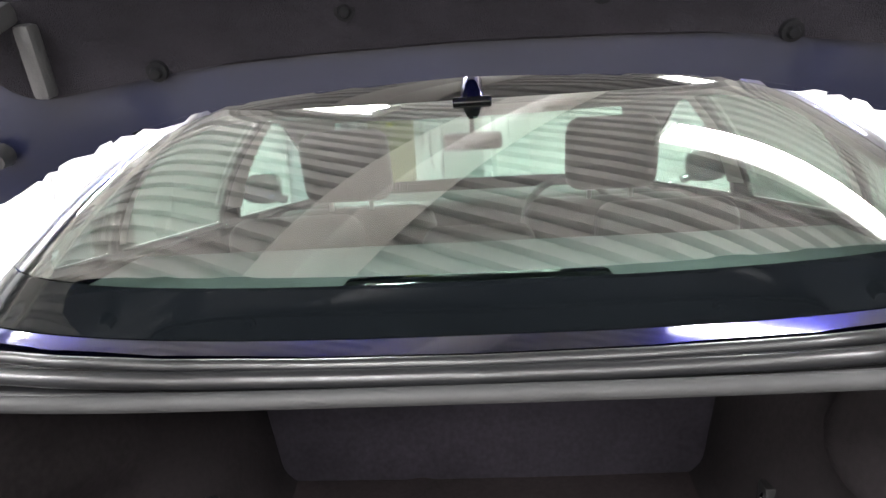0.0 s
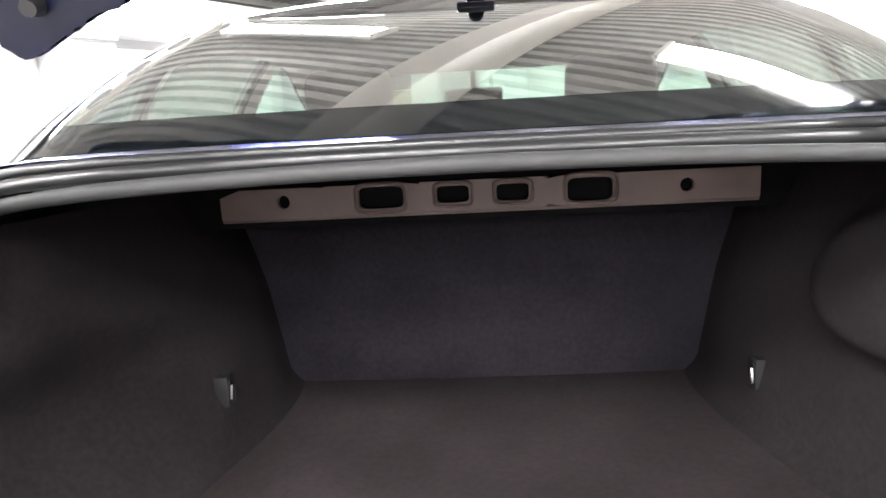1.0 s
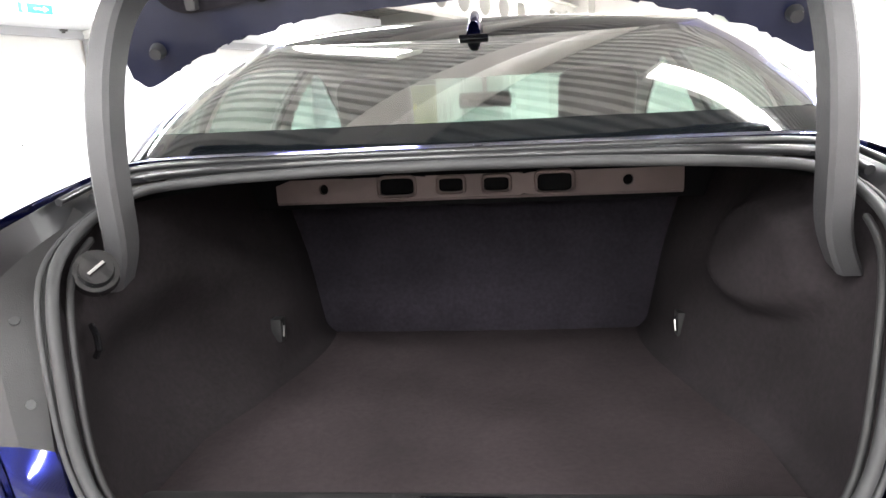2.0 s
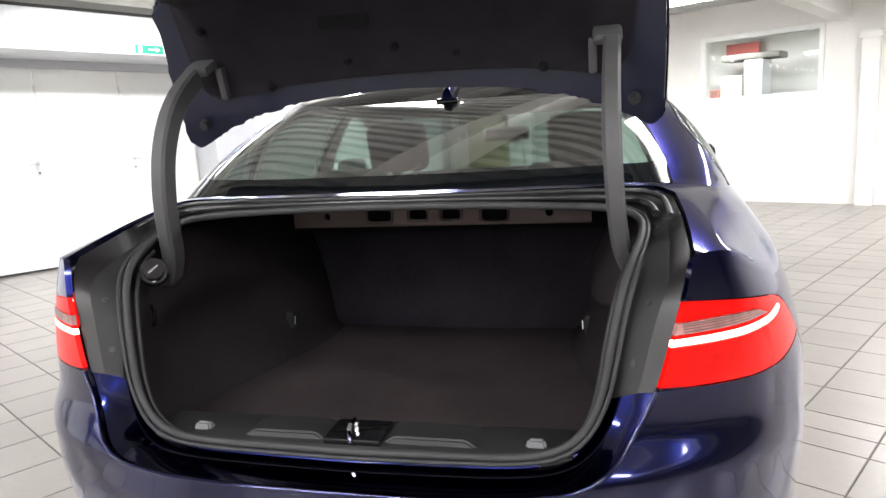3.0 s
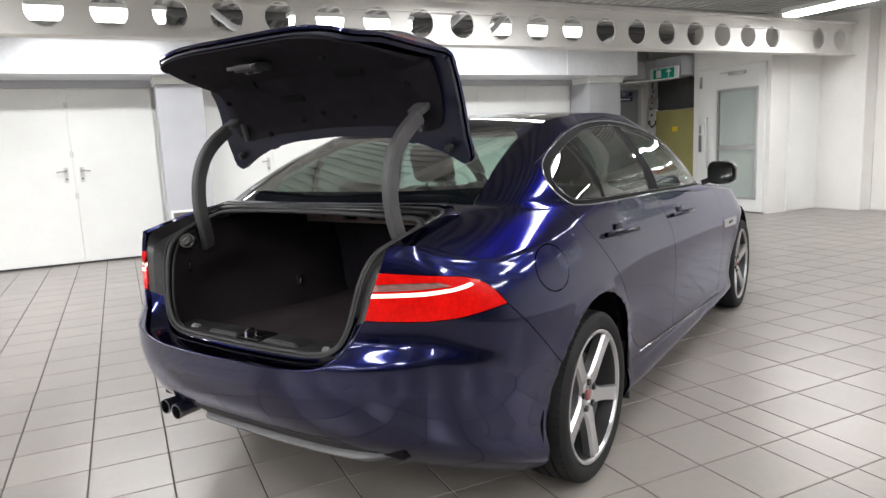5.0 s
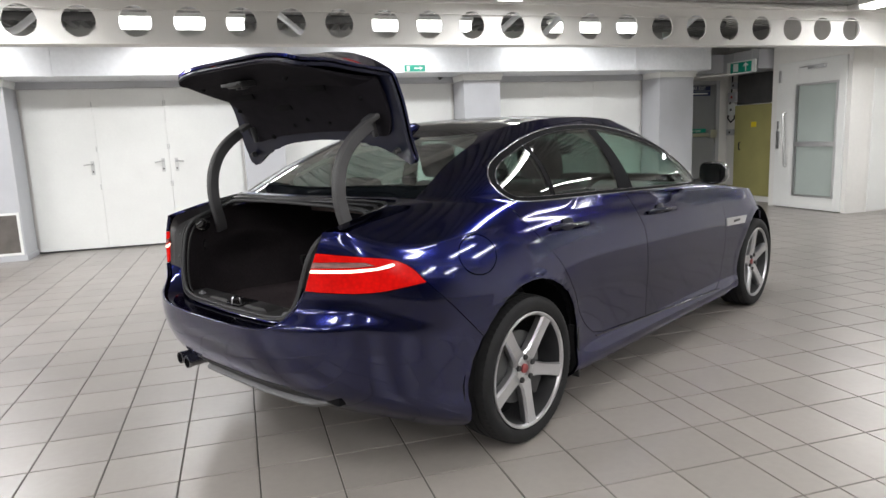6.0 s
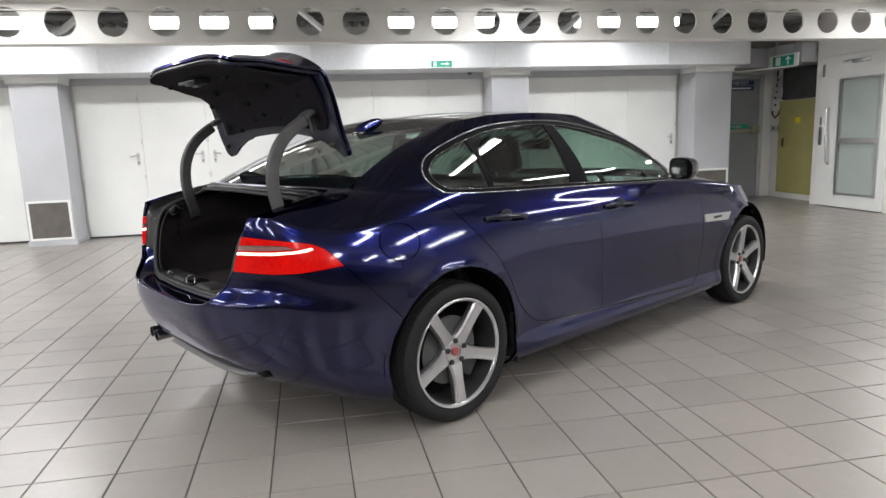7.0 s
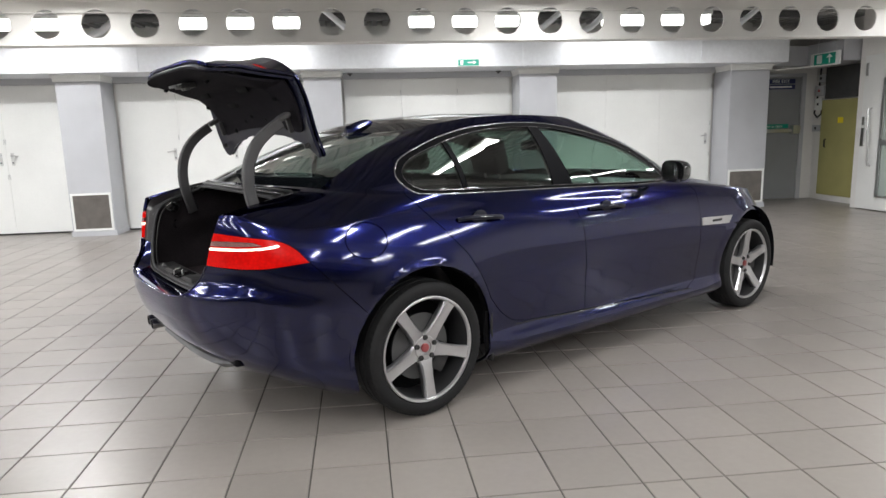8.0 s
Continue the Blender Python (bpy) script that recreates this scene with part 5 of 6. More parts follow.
bm = bmesh.new()
plate(bm, -0.43, 0.43, 0.962, 1.010, -0.118, [(-0.325, 0.988, 0.020, 0.022, 2), (-0.166, 0.988, 0.073, 0.036, 5), (-0.050, 0.988, 0.052, 0.028, 5), (0.046, 0.987, 0.052, 0.028, 5), (0.168, 0.986, 0.072, 0.038, 5), (0.318, 0.986, 0.022, 0.022, 2)], 0.011)
part("shelf_brace", bm, M_PRIMER, car, "bare mauve grey metal brace with punched holes", 30)
bm = boxes(((-0.43, -0.118, 0.9565), (0.43, -0.10, 0.9618)), bevel=0.003)
part("brace_flange", bm, M_PRIMER, car, "bare metal flange")
for cx, w, h in ((-0.166, 0.073, 0.036), (-0.050, 0.052, 0.028), (0.046, 0.052, 0.028), (0.168, 0.072, 0.038)):
    bm = bmesh.new()
    pts = []
    for j in range(24):
        t = 2 * math.pi * j / 24
        c, s = math.cos(t), math.sin(t)
        pts.append((cx + math.copysign(abs(c) ** 0.4, c) * (w / 2 + 0.005), -0.119, 0.988 + math.copysign(abs(s) ** 0.4, s) * (h / 2 + 0.005)))
    tube(bm, pts, 0.003, 6, True)
    part("hole_rim", bm, M_PRIMER, car, "pressed rim of a hole", 60)

# loading sill with raised pads, stops and the striker
part("sill_trim", boxes(((-0.425, -0.862, 0.590), (0.425, -0.745, 0.660)), bevel=0.012), M_TRIM, car, "charcoal plastic loading sill cover")


def pad(x0, x1, y0, y1, z0, z1, rake):
    bm = bmesh.new()
    lo = [bm.verts.new(p) for p in ((x0 - rake, y0, z0), (x1 + rake, y0, z0), (x1 + rake, y1, z0), (x0 - rake, y1, z0))]
    hi = [bm.verts.new(p) for p in ((x0, y0 + 0.008, z1), (x1, y0 + 0.008, z1), (x1, y1 - 0.012, z1), (x0, y1 - 0.012, z1))]
    bm.faces.new(hi)
    for i in range(4):
        bm.faces.new((lo[i], lo[(i + 1) % 4], hi[(i + 1) % 4], hi[i]))
    bmesh.ops.bevel(bm, geom=bm.edges[:], offset=0.004, segments=2, affect="EDGES")
    bmesh.ops.recalc_face_normals(bm, faces=bm.faces[:])
    return bm


part("scuff_pad", pad(-0.195, -0.072, -0.850, -0.760, 0.655, 0.671, 0.030), M_TRIM, car, "raised charcoal scuff pad")
part("scuff_pad", pad(0.082, 0.215, -0.850, -0.760, 0.655, 0.671, 0.030), M_TRIM, car, "raised charcoal scuff pad")
for x in (-0.316, 0.338):
    part("lid_stop", pad(x - 0.014, x + 0.014, -0.836, -0.806, 0.655, 0.673, 0.006), mat("grey_rubber_stop", (0.10, 0.10, 0.105), 0.6), car, "grey rubber lid stop")
bm = bmesh.new()
tube(bm, [(0.004, -0.858, 0.663), (0.004, -0.858, 0.687), (0.004, -0.850, 0.693), (0.004, -0.828, 0.693), (0.004, -0.820, 0.687), (0.004, -0.820, 0.663)], 0.005, 8)
part("striker", bm, M_CHROME, car, "bright steel lid striker")
# raised black block; its colour gives the notch its darkness
part("striker_well", boxes(((-0.05, -0.858, 0.655), (0.06, -0.77, 0.6685)), bevel=0.003), M_GLOSS, car, "black block for the shaded notch round the striker")

for sx in (1, -1):
    bm = bmesh.new()
    hx, hy, hz = (0.420, -0.160, 0.690) if sx > 0 else (0.428, -0.190, 0.700)
    tube(bm, [(sx * hx, hy, hz + 0.018), (sx * (hx - 0.016), hy - 0.012, hz + 0.010), (sx * (hx - 0.016), hy - 0.016, hz - 0.010), (sx * hx, hy - 0.004, hz - 0.018)], 0.0042, 8)
    part("tie_down_hook", bm, M_CHROME, car, "small bright tie-down hook")
    part("hook_base", boxes(((sx * hx - 0.012, hy - 0.018, hz - 0.026), (sx * hx + 0.012, hy + 0.014, hz + 0.026)), bevel=0.005), M_TRIM, car)
bm = bmesh.new()  # a clip for a net, low on the lining
tube(bm, [(-0.505, -0.690, 0.872), (-0.492, -0.702, 0.862), (-0.490, -0.704, 0.842), (-0.503, -0.694, 0.828)], 0.0045, 8)
part("net_clip", bm, M_GLOSS, car, "small black clip on the boot lining")
# socket knob on the lining near the opening
bm = bmesh.new()
c, d = Vector((-0.470, -0.715, 0.952)), Vector((0.55, -0.75, 0.35)).normalized()
cyl(bm, c - d * 0.02, c + d * 0.008, 0.030, 0.028, 28)
cyl(bm, c + d * 0.009, c + d * 0.026, 0.022, 0.020, 28)
part("socket", bm, M_GLOSS, car, "black round socket with a capped top")
bm = bmesh.new()
side = d.orthogonal().normalized()
cyl(bm, c + d * 0.0265 - side * 0.012, c + d * 0.0265 + side * 0.012, 0.003, n=8)
part("socket_tab", bm, M_CHROME, car, "bright tab on the socket cap")


# ---- gooseneck hinges ----
M_ARM = mat("grey_hinge_plastic", (0.047, 0.046, 0.048), 0.55, var=0.12, scale=14, bump=0.2, bscale=500)


def strap(bm, pts, wide, deep, n_side=Vector((1, 0, 0))):
    """A flat-sided bar along points in a plane across x."""
    pts = [Vector(p) for p in pts]
    rows = []
    for i, p in enumerate(pts):
        d = (pts[min(i + 1, len(pts) - 1)] - pts[max(i - 1, 0)]).normalized()
        o = d.cross(n_side).normalized()
        w, h = wide / 2, (deep[i] if isinstance(deep, list) else deep) / 2
        b = 0.006
        sec = [(-w + b, -h), (w - b, -h), (w, -h + b), (w, h - b), (w - b, h), (-w + b, h), (-w, h - b), (-w, -h + b)]
        rows.append([bm.verts.new(p + n_side * s + o * t) for s, t in sec])
    for a, b2 in zip(rows, rows[1:]):
        for i in range(8):
            bm.faces.new((a[i], a[(i + 1) % 8], b2[(i + 1) % 8], b2[i]))
    bm.faces.new(rows[0][::-1])
    bm.faces.new(rows[-1])
    bmesh.ops.recalc_face_normals(bm, faces=bm.faces[:])


for sx in (1, -1):
    hinge = new("lid_hinge")
    hinge.parent = car
    hinge["label"] = "curved charcoal gooseneck boot hinge"
    arm = soft(spread([(sx * 0.522, -0.590, 0.905), (sx * 0.502, -0.600, 0.940), (sx * 0.490, -0.612, 0.97), (sx * 0.484, -0.630, 1.02), (sx * 0.477, -0.642, 1.10), (sx * 0.474, -0.634, 1.19), (sx * 0.474, -0.594, 1.275), (sx * 0.477, -0.535, 1.330), (sx * 0.479, -0.474, 1.368)], 24), 3)
    bm = bmesh.new()
    strap(bm, arm, 0.035, 0.049)
    part("arm", bm, M_ARM, hinge, "curved charcoal plastic covered arm", 40)
    bm = bmesh.new()
    box(bm, (-0.030, -0.030, -0.012), (0.030, 0.030, 0.012), 0.010, Matrix.Translation((sx * 0.470, -0.455, 1.392)) @ Matrix.Rotation(radians(28), 4, "X"))
    part("hinge_pad", bm, M_ARM, hinge, "grey hinge pad on the lid")
    bm = bmesh.new()
    box(bm, (-0.009, -0.012, -0.045), (0.009, 0.010, 0.03), 0.006, Matrix.Translation((sx * 0.440, -0.415, 1.365)) @ Matrix.Rotation(radians(15), 4, "X"))
    part("hinge_tongue", bm, M_ARM, hinge, "grey tongue of the hinge cover")

# ---- lid inside ----
part("lid_frame", opened(panel(panels["lid"] + panels.get("lid_lamp_r", []) + panels.get("lid_lamp_l", []), 0.006, -0.012, -0.030, 4)), mat("dull_navy_inner_paint", (0.0042, 0.0056, 0.019), 0.40, var=0.12, scale=12, coat=0.12, spec=0.3), car, "dark blue painted inner edge of the boot lid", 42)
liner_faces = []
for f in panels["lid"] + panels.get("lid_lamp_r", []) + panels.get("lid_lamp_l", []):
    c = f.calc_center_median()
    if f[ZONE] == 1 and inside(LINER_TOP, abs(c.x), c.y) or f[ZONE] == 0 and inside(LINER_BACK, abs(c.x), c.z):
        liner_faces.append(f)
part("lid_liner", opened(panel(liner_faces, 0.0, -0.012, -0.040, 4), True), M_LINER, car, "dark felt lining inside the boot lid", 42)
for s in ("_r", "_l"):
    if "lid_lamp" + s in panels:
        part("lid_lamp", opened(panel(panels["lid_lamp" + s], 0.003, 0.012)), M_LAMPRED, car, "red lamp lens on the boot lid", 42)


def on_lid(x, y=None, z=None, out=-0.044):
    """A place on the lid's inner face, by its place when shut, with the way out of it."""
    if y is not None:
        hit = TREE.ray_cast(Vector((x, y, 1.4)), Vector((0, 0, -1)))
    else:
        hit = TREE.ray_cast(Vector((x, -1.5, z)), Vector((0, 1, 0)))
    q = tuck(hit[0] + hit[1] * out)
    q.z += 0.034 * ease((-0.52 - q.y) / 0.26) * ease((q.z - 0.84) / 0.13)
    return LID @ q, (LID.to_3x3() @ -hit[1]).normalized()


for x, y, z in ((-0.335, -0.60, None), (0.335, -0.60, None), (0.0, -0.70, None), (-0.45, -0.80, None), (0.45, -0.80, None), (-0.32, None, 0.755), (0.32, None, 0.755), (-0.12, -0.665, None), (0.14, -0.665, None)):
    p, d = on_lid(x, y, z)
    bm = bmesh.new()
    cyl(bm, p - d * 0.004, p + d * 0.003, 0.012, 0.011, 16)
    cyl(bm, p + d * 0.003, p + d * 0.008, 0.007, 0.005, 12)
    part("liner_stud", bm, M_SEAM, car, "round push stud in the lining")
p, d = on_lid(0.0, None, 0.765)
right = Vector((1, 0, 0))
up = d.cross(right).normalized()
fr = Matrix((right, up, d)).transposed().to_4x4()
fr.translation = p
latch = part("lid_latch", boxes(((-0.055, -0.035, -0.01), (0.055, 0.035, 0.014)), bevel=0.006, m=fr), M_BLACK, car, "black latch in the lid lining")
for b0 in (0.042, 0.056):
    part("latch_bar", boxes(((-0.06, b0, -0.006), (0.06, b0 + 0.003, 0.006)), bevel=0.001, m=fr), M_BARREL, car, "dull metal strip above the latch")
for b0 in (-0.030, 0.012):
    part("latch_claw", boxes(((b0, -0.012, 0.012), (b0 + 0.018, 0.012, 0.022)), bevel=0.003, m=fr), M_ALLOYD, car, "steel latch claw")
# flat dark patches stand for the shade in the lining's hollows
for x, y in ((-0.26, -0.90), (0.26, -0.90), (-0.1, -0.80)):
    p, d = on_lid(x, y)
    up = d.cross(right).normalized()
    fr = Matrix((right, up, d)).transposed().to_4x4()
    fr.translation = p
    part("liner_pocket", boxes(((-0.06, -0.016, -0.004), (0.06, 0.016, 0.003)), bevel=0.003, m=fr), M_SEAM, car, "flat dark patch for a shaded hollow in the lining")
for sx in (1, -1):
    p, d = on_lid(sx * 0.535, -0.52)
    bm = bmesh.new()
    cyl(bm, p - d * 0.004, p + d * 0.018, 0.014, 0.010, 16)
    part("lid_buffer", bm, M_BLACK, car, "black rubber buffer at the lid corner")

# ---- outside details ----
def side_strip(pts, r, sx, out=0.001, closed=False, step=0.03):
    line = spread([(0, y, z) for y, z in (pts + pts[:1] if closed else pts)], max(4, int(sum(math.dist(a, b) for a, b in zip(pts, pts[1:])) / step)))
    if closed:
        line = line[:-1]
    res = []
    for p in line:
        q, n = on_side(p.y, p.z, sx)
        res.append(q + n * out)
    bm = bmesh.new()
    tube(bm, res, r, 8, closed)
    return bm


M_RIB = mat("brown_lens_rib", (0.10, 0.045, 0.04), 0.4, var=0.1)
for sx in (1, -1):
    for z, y1 in ((0.877, -0.725), (0.8815, -0.735), (0.886, -0.745), (0.8895, -0.765)):
        y0 = next(y / 1000 for y in range(-905, -700, 4) if on_side(y / 1000, z)[0].x > 0.575)
        part("lens_rib", side_strip([(y0, z), ((y0 + y1) / 2, z), (y1, z)], 0.0009, sx, 0.0006, step=0.012), M_RIB, car, "thin dark rib in the reversing lens", 60)
M_TRIMMETAL = mat("satin_window_trim_metal", (0.55, 0.55, 0.57), 0.2, 1.0, var=0.05)
for sx in (1, -1):
    part("window_trim", side_strip(CHROME_ALL, 0.0023, sx, closed=True), M_TRIMMETAL, car, "thin bright window trim", 60)
    part("glass_trim", side_strip(GLASS_ALL, 0.0009, sx, 0.0, closed=True), M_TRIMMETAL, car, "dull metal edge round the side glass", 60)
    for y0, z0, y1, z1 in ((0.210, 0.899, 0.478, 0.882), (1.140, 0.868, 1.425, 0.856)):
        a, na = on_side(y0, z0, sx)
        b, nb = on_side(y1, z1, sx)
        handle = new("door_handle")
        handle.parent = car
        handle["label"] = "body coloured pull handle with a darkened cup"
        m0, nm = on_side((y0 + y1) / 2, (z0 + z1) / 2, sx)
        bm = bmesh.new()
        tube(bm, [a + na * 0.004, a.lerp(m0, 0.25) + na * 0.036, m0 + nm * 0.044, b.lerp(m0, 0.25) + nb * 0.040, b + nb * 0.006], [0.010, 0.0115, 0.0120, 0.0115, 0.011], 10)
        part("grip", bm, M_HANDLE, handle, "glossy dark grip", 60)
        # body-coloured cup drawn dark, with its shade in the colour
        bm = bmesh.new()
        bmesh.ops.create_uvsphere(bm, u_segments=20, v_segments=10, radius=1, matrix=Matrix.Translation(m0 + nm * 0.0) @ Matrix.Diagonal((0.005, 0.050, 0.044, 1)))
        part("cup", bm, M_HANDLE, handle, "bulge darkened for the shade in the cup behind the grip", 60)
        # chrome line drawn as the highlight along the grip
        bm = bmesh.new()
        tube(bm, [a.lerp(b, 0.12) + na * 0.040, m0 + nm * 0.0565, a.lerp(b, 0.9) + nb * 0.044], 0.0020, 6)
        part("bright_strip", bm, M_CHROME, handle, "thin chrome line for the highlight on the grip", 60)
    # door mirror: housing, glass, foot
    mirror = new("door_mirror")
    mirror.parent = car
    mirror["label"] = "gloss black door mirror with a dark glass"
    bm = bmesh.new()
    bmesh.ops.create_uvsphere(bm, u_segments=32, v_segments=18, radius=1)
    for v in bm.verts:
        x, y, z = v.co
        sq = lambda t, p: math.copysign(abs(t) ** p, t)  # noqa: E731
        v.co = Vector((sq(x, 0.62) * 0.080, max(y, -0.35) * (0.085 if y > 0 else 0.09), sq(z, 0.62) * 0.066 * (1 - 0.12 * x)))
    bmesh.ops.transform(bm, matrix=Matrix.Translation((sx * 0.960, 1.790, 1.040)) @ Matrix.Diagonal((sx, 1, 1, 1)), verts=bm.verts[:])
    bmesh.ops.recalc_face_normals(bm, faces=bm.faces[:])
    part("housing", bm, M_GLOSS, mirror, "gloss black housing", 60)
    bm = bmesh.new()
    ring = [bm.verts.new((sx * 0.960 + 0.071 * math.copysign(abs(math.cos(t)) ** 0.6, math.cos(t)), 1.754, 1.040 + 0.055 * math.copysign(abs(math.sin(t)) ** 0.6, math.sin(t)))) for t in (2 * math.pi * i / 28 for i in range(28))]
    bm.faces.new(ring)
    bmesh.ops.solidify(bm, geom=bm.faces[:], thickness=0.003)
    bmesh.ops.rotate(bm, cent=(sx * 0.885, 1.752, 1.04), matrix=Matrix.Rotation(radians(-16 * sx), 3, "Z"), verts=bm.verts[:])
    part("mirror_glass", bm, M_CHROME, mirror, "reflecting mirror glass", 0)
    bm = bmesh.new()
    strap(bm, [(sx * 0.855, 1.77, 0.985), (sx * 0.885, 1.78, 0.995), (sx * 0.92, 1.79, 1.010)], 0.05, 0.030, Vector((0, 1, 0)))
    part("foot", bm, M_GLOSS, mirror, "black mirror foot")
    # side vent trim on the front wing
    pts = [(2.200, 0.714), (2.560, 0.700), (2.510, 0.650), (2.200, 0.664)]
    bm = bmesh.new()
    ring = [on_side(y, z, sx) for y, z in pts]
    lo = [bm.verts.new(q - n * 0.004) for q, n in ring]
    hi = [bm.verts.new(q + n * 0.007) for q, n in ring]
    bm.faces.new(hi)
    for i in range(4):
        bm.faces.new((lo[i], lo[(i + 1) % 4], hi[(i + 1) % 4], hi[i]))
    bmesh.ops.bevel(bm, geom=[e for e in bm.edges if len(e.link_faces) == 2], offset=0.003, segments=2, affect="EDGES")
    bmesh.ops.recalc_face_normals(bm, faces=bm.faces[:])
    vent = part("wing_vent", bm, M_ALLOY, car, "satin silver vent trim on the front wing")
    q, n = on_side(2.37, 0.684, sx)
    bm = boxes(((-0.004, -0.055, -0.008), (0.010, 0.055, 0.008)), bevel=0.002, m=Matrix.Translation(q))
    part("vent_slot", bm, M_BLACK, vent, "black slot in the vent trim")
    # black tube as the gap's shadow above the sill; wheel arch lining, mud flap
    part("sill_line", side_strip([(0.56, 0.328), (1.2, 0.298), (2.1, 0.262)], 0.004, sx, 0.0), M_GLOSS, car, "black line drawn as the shadow of the gap above the sill", 60)
    for cy in WHEEL_Y:
        bm = bmesh.new()
        rows = [[bm.verts.new((sx * x, cy + 0.402 * math.cos(radians(a)), 0.335 + 0.402 * math.sin(radians(a)))) for x in (0.52, 0.70, 0.865)] for a in range(-13, 194, 9)]
        for ra, rb in zip(rows, rows[1:]):
            for i in range(2):
                bm.faces.new((ra[i], ra[i + 1], rb[i + 1], rb[i]))
        part("wheel_arch_liner", bm, M_SEAM, car, "black wheel arch lining", 60)
    bm = boxes(((sx * 0.86 - 0.03, 0.385, 0.17), (sx * 0.86 + 0.025, 0.398, 0.42)), bevel=0.004)
    part("mud_flap", bm, M_TRIM, car, "small dark stone guard behind the arch")

bm = bmesh.new()  # antenna fin
fin = [(0.046, 0.034, 0.062), (0.052, 0.036, 0.068), (0.10, 0.036, 0.066), (0.15, 0.034, 0.056), (0.19, 0.028, 0.038), (0.22, 0.014, 0.004)]
rows = []
for y, w, h in fin:
    y += 0.070
    base = on_top(0.0, y).z
    rows.append([bm.verts.new((x * w * 0.62, y, base - 0.006 + k * (h * 0.60 + 0.006))) for x, k in ((-1, 0), (-0.72, 0.5), (-0.52, 0.85), (-0.30, 1), (0, 1.03), (0.30, 1), (0.52, 0.85), (0.72, 0.5), (1, 0))])
bm.faces.new(rows[0][::-1])
for a, b in zip(rows, rows[1:]):
    for i in range(8):
        bm.faces.new((a[i], a[i + 1], b[i + 1], b[i]))
bmesh.ops.recalc_face_normals(bm, faces=bm.faces[:])
part("antenna_fin", bm, M_PAINT, car, "dark blue roof antenna fin", 28)
bm = boxes(((-0.035, 0.105, 1.300), (0.035, 0.15, 1.318)), bevel=0.004)
part("fin_wedge", bm, M_GLOSS, car, "black wedge at the top of the rear window")

for x, z in ((-0.455, 0.350), (-0.388, 0.342)):
    bm = bmesh.new()
    rings = []
    m = Matrix.Translation((x, -0.892, z)) @ Matrix.Rotation(radians(-90), 4, "Z")
    lathe(bm, [(-0.16, 0.024), (-0.02, 0.026), (0.0, 0.029), (0.004, 0.028), (0.004, 0.025), (-0.02, 0.025), (-0.12, 0.024), (-0.12, 0.0)], 28)
    bmesh.ops.transform(bm, matrix=m, verts=bm.verts[:])
    bmesh.ops.recalc_face_normals(bm, faces=bm.faces[:])
    part("exhaust_tip", bm, mat("dark_exhaust_steel", (0.30, 0.30, 0.31), 0.2, 1.0, var=0.15), car, "dark polished exhaust tip", 40)
# the third box is added to keep light from under the bumper
part("underbody", boxes(((-0.72, -0.30, 0.235), (0.72, 3.30, 0.26)), ((-0.60, -0.80, 0.345), (0.60, -0.30, 0.57)), ((-0.60, -0.62, 0.275), (0.60, -0.305, 0.34)), bevel=0.01), M_SEAM, car, "dark underbody with a low box added to block light", 0)


def lower_bumper(shelf):
    """The plastic foot of the bumper: a dark band, and a ledge that stands out under it."""
    rows = []
    bm = bmesh.new()
    n = 56
    for i in range(n + 1):
        x = -0.29 + (0.86 if shelf else 0.80) * i / n
        end = ease(min(1.0, (i + 0.3) / 3, (n + 0.6 - i) / 9))
        if shelf:
            y = on_back(x, 0.345).y
            prof = tuple((y + 0.003 + dy * end, 0.345 + dz * end) for dy, dz in ((0.009, 0.025), (-0.013, 0.018), (-0.033, -0.001), (-0.035, -0.005), (-0.031, -0.011), (0.009, -0.036), (0.046, -0.039)))
        else:
            top = 0.362 + 0.048 * end
            prof = tuple((on_back(x, z).y - o * end, z) for z, o in ((top, -0.001), (top - 0.004 * end, 0.004), (0.358, 0.004), (0.345, 0.001)))
        rows.append([bm.verts.new((x, y, z)) for y, z in prof])
    for a, b in zip(rows, rows[1:]):
        for i in range(len(a) - 1):
            bm.faces.new((a[i], a[i + 1], b[i + 1], b[i]))
    bmesh.ops.recalc_face_normals(bm, faces=bm.faces[:])
    return bm


part("bumper_band", lower_bumper(False), M_TRIM, car, "dark matt plastic band low on the bumper", 50)
# ledge colour is raised to hold the light on its upward face
part("rear_valance", lower_bumper(True), mat("lightened_valance_plastic", (0.12, 0.12, 0.125), 0.5, var=0.14, scale=20), car, "plastic ledge under the bumper, greyed for the light it catches", 50)

# ---- cabin ----
def lined(keys, test, push, material, name, label):
    fs = [f for k in keys for f in panels.get(k, []) if test(f)]
    part(name, panel(fs, 0.0, 0.0, push), material, car, label, 60)


cm = lambda f: f.calc_center_median()  # noqa: E731
lined(["roof"], lambda f: True, -0.022, M_HEADLINE, "headlining", "light grey roof lining")
lined(["body", "frame_r", "frame_l"] + [d + s for d in ("door_r", "door_f") for s in ("_r", "_l")], lambda f: f[ZONE] == 2 and cm(f).z > 1.06, -0.020, M_HEADLINE, "pillar_trim", "light grey pillar trim")
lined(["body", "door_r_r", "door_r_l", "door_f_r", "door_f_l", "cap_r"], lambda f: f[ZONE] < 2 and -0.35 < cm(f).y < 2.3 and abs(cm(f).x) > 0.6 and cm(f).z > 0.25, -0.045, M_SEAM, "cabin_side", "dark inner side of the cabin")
part("cabin_floor", boxes(((-0.80, 0.05, 0.24), (0.80, 2.35, 0.28)), ((-0.77, 2.15, 0.28), (0.77, 2.30, 0.87))), M_SEAM, car, "dark cabin floor and bulkhead", 0)
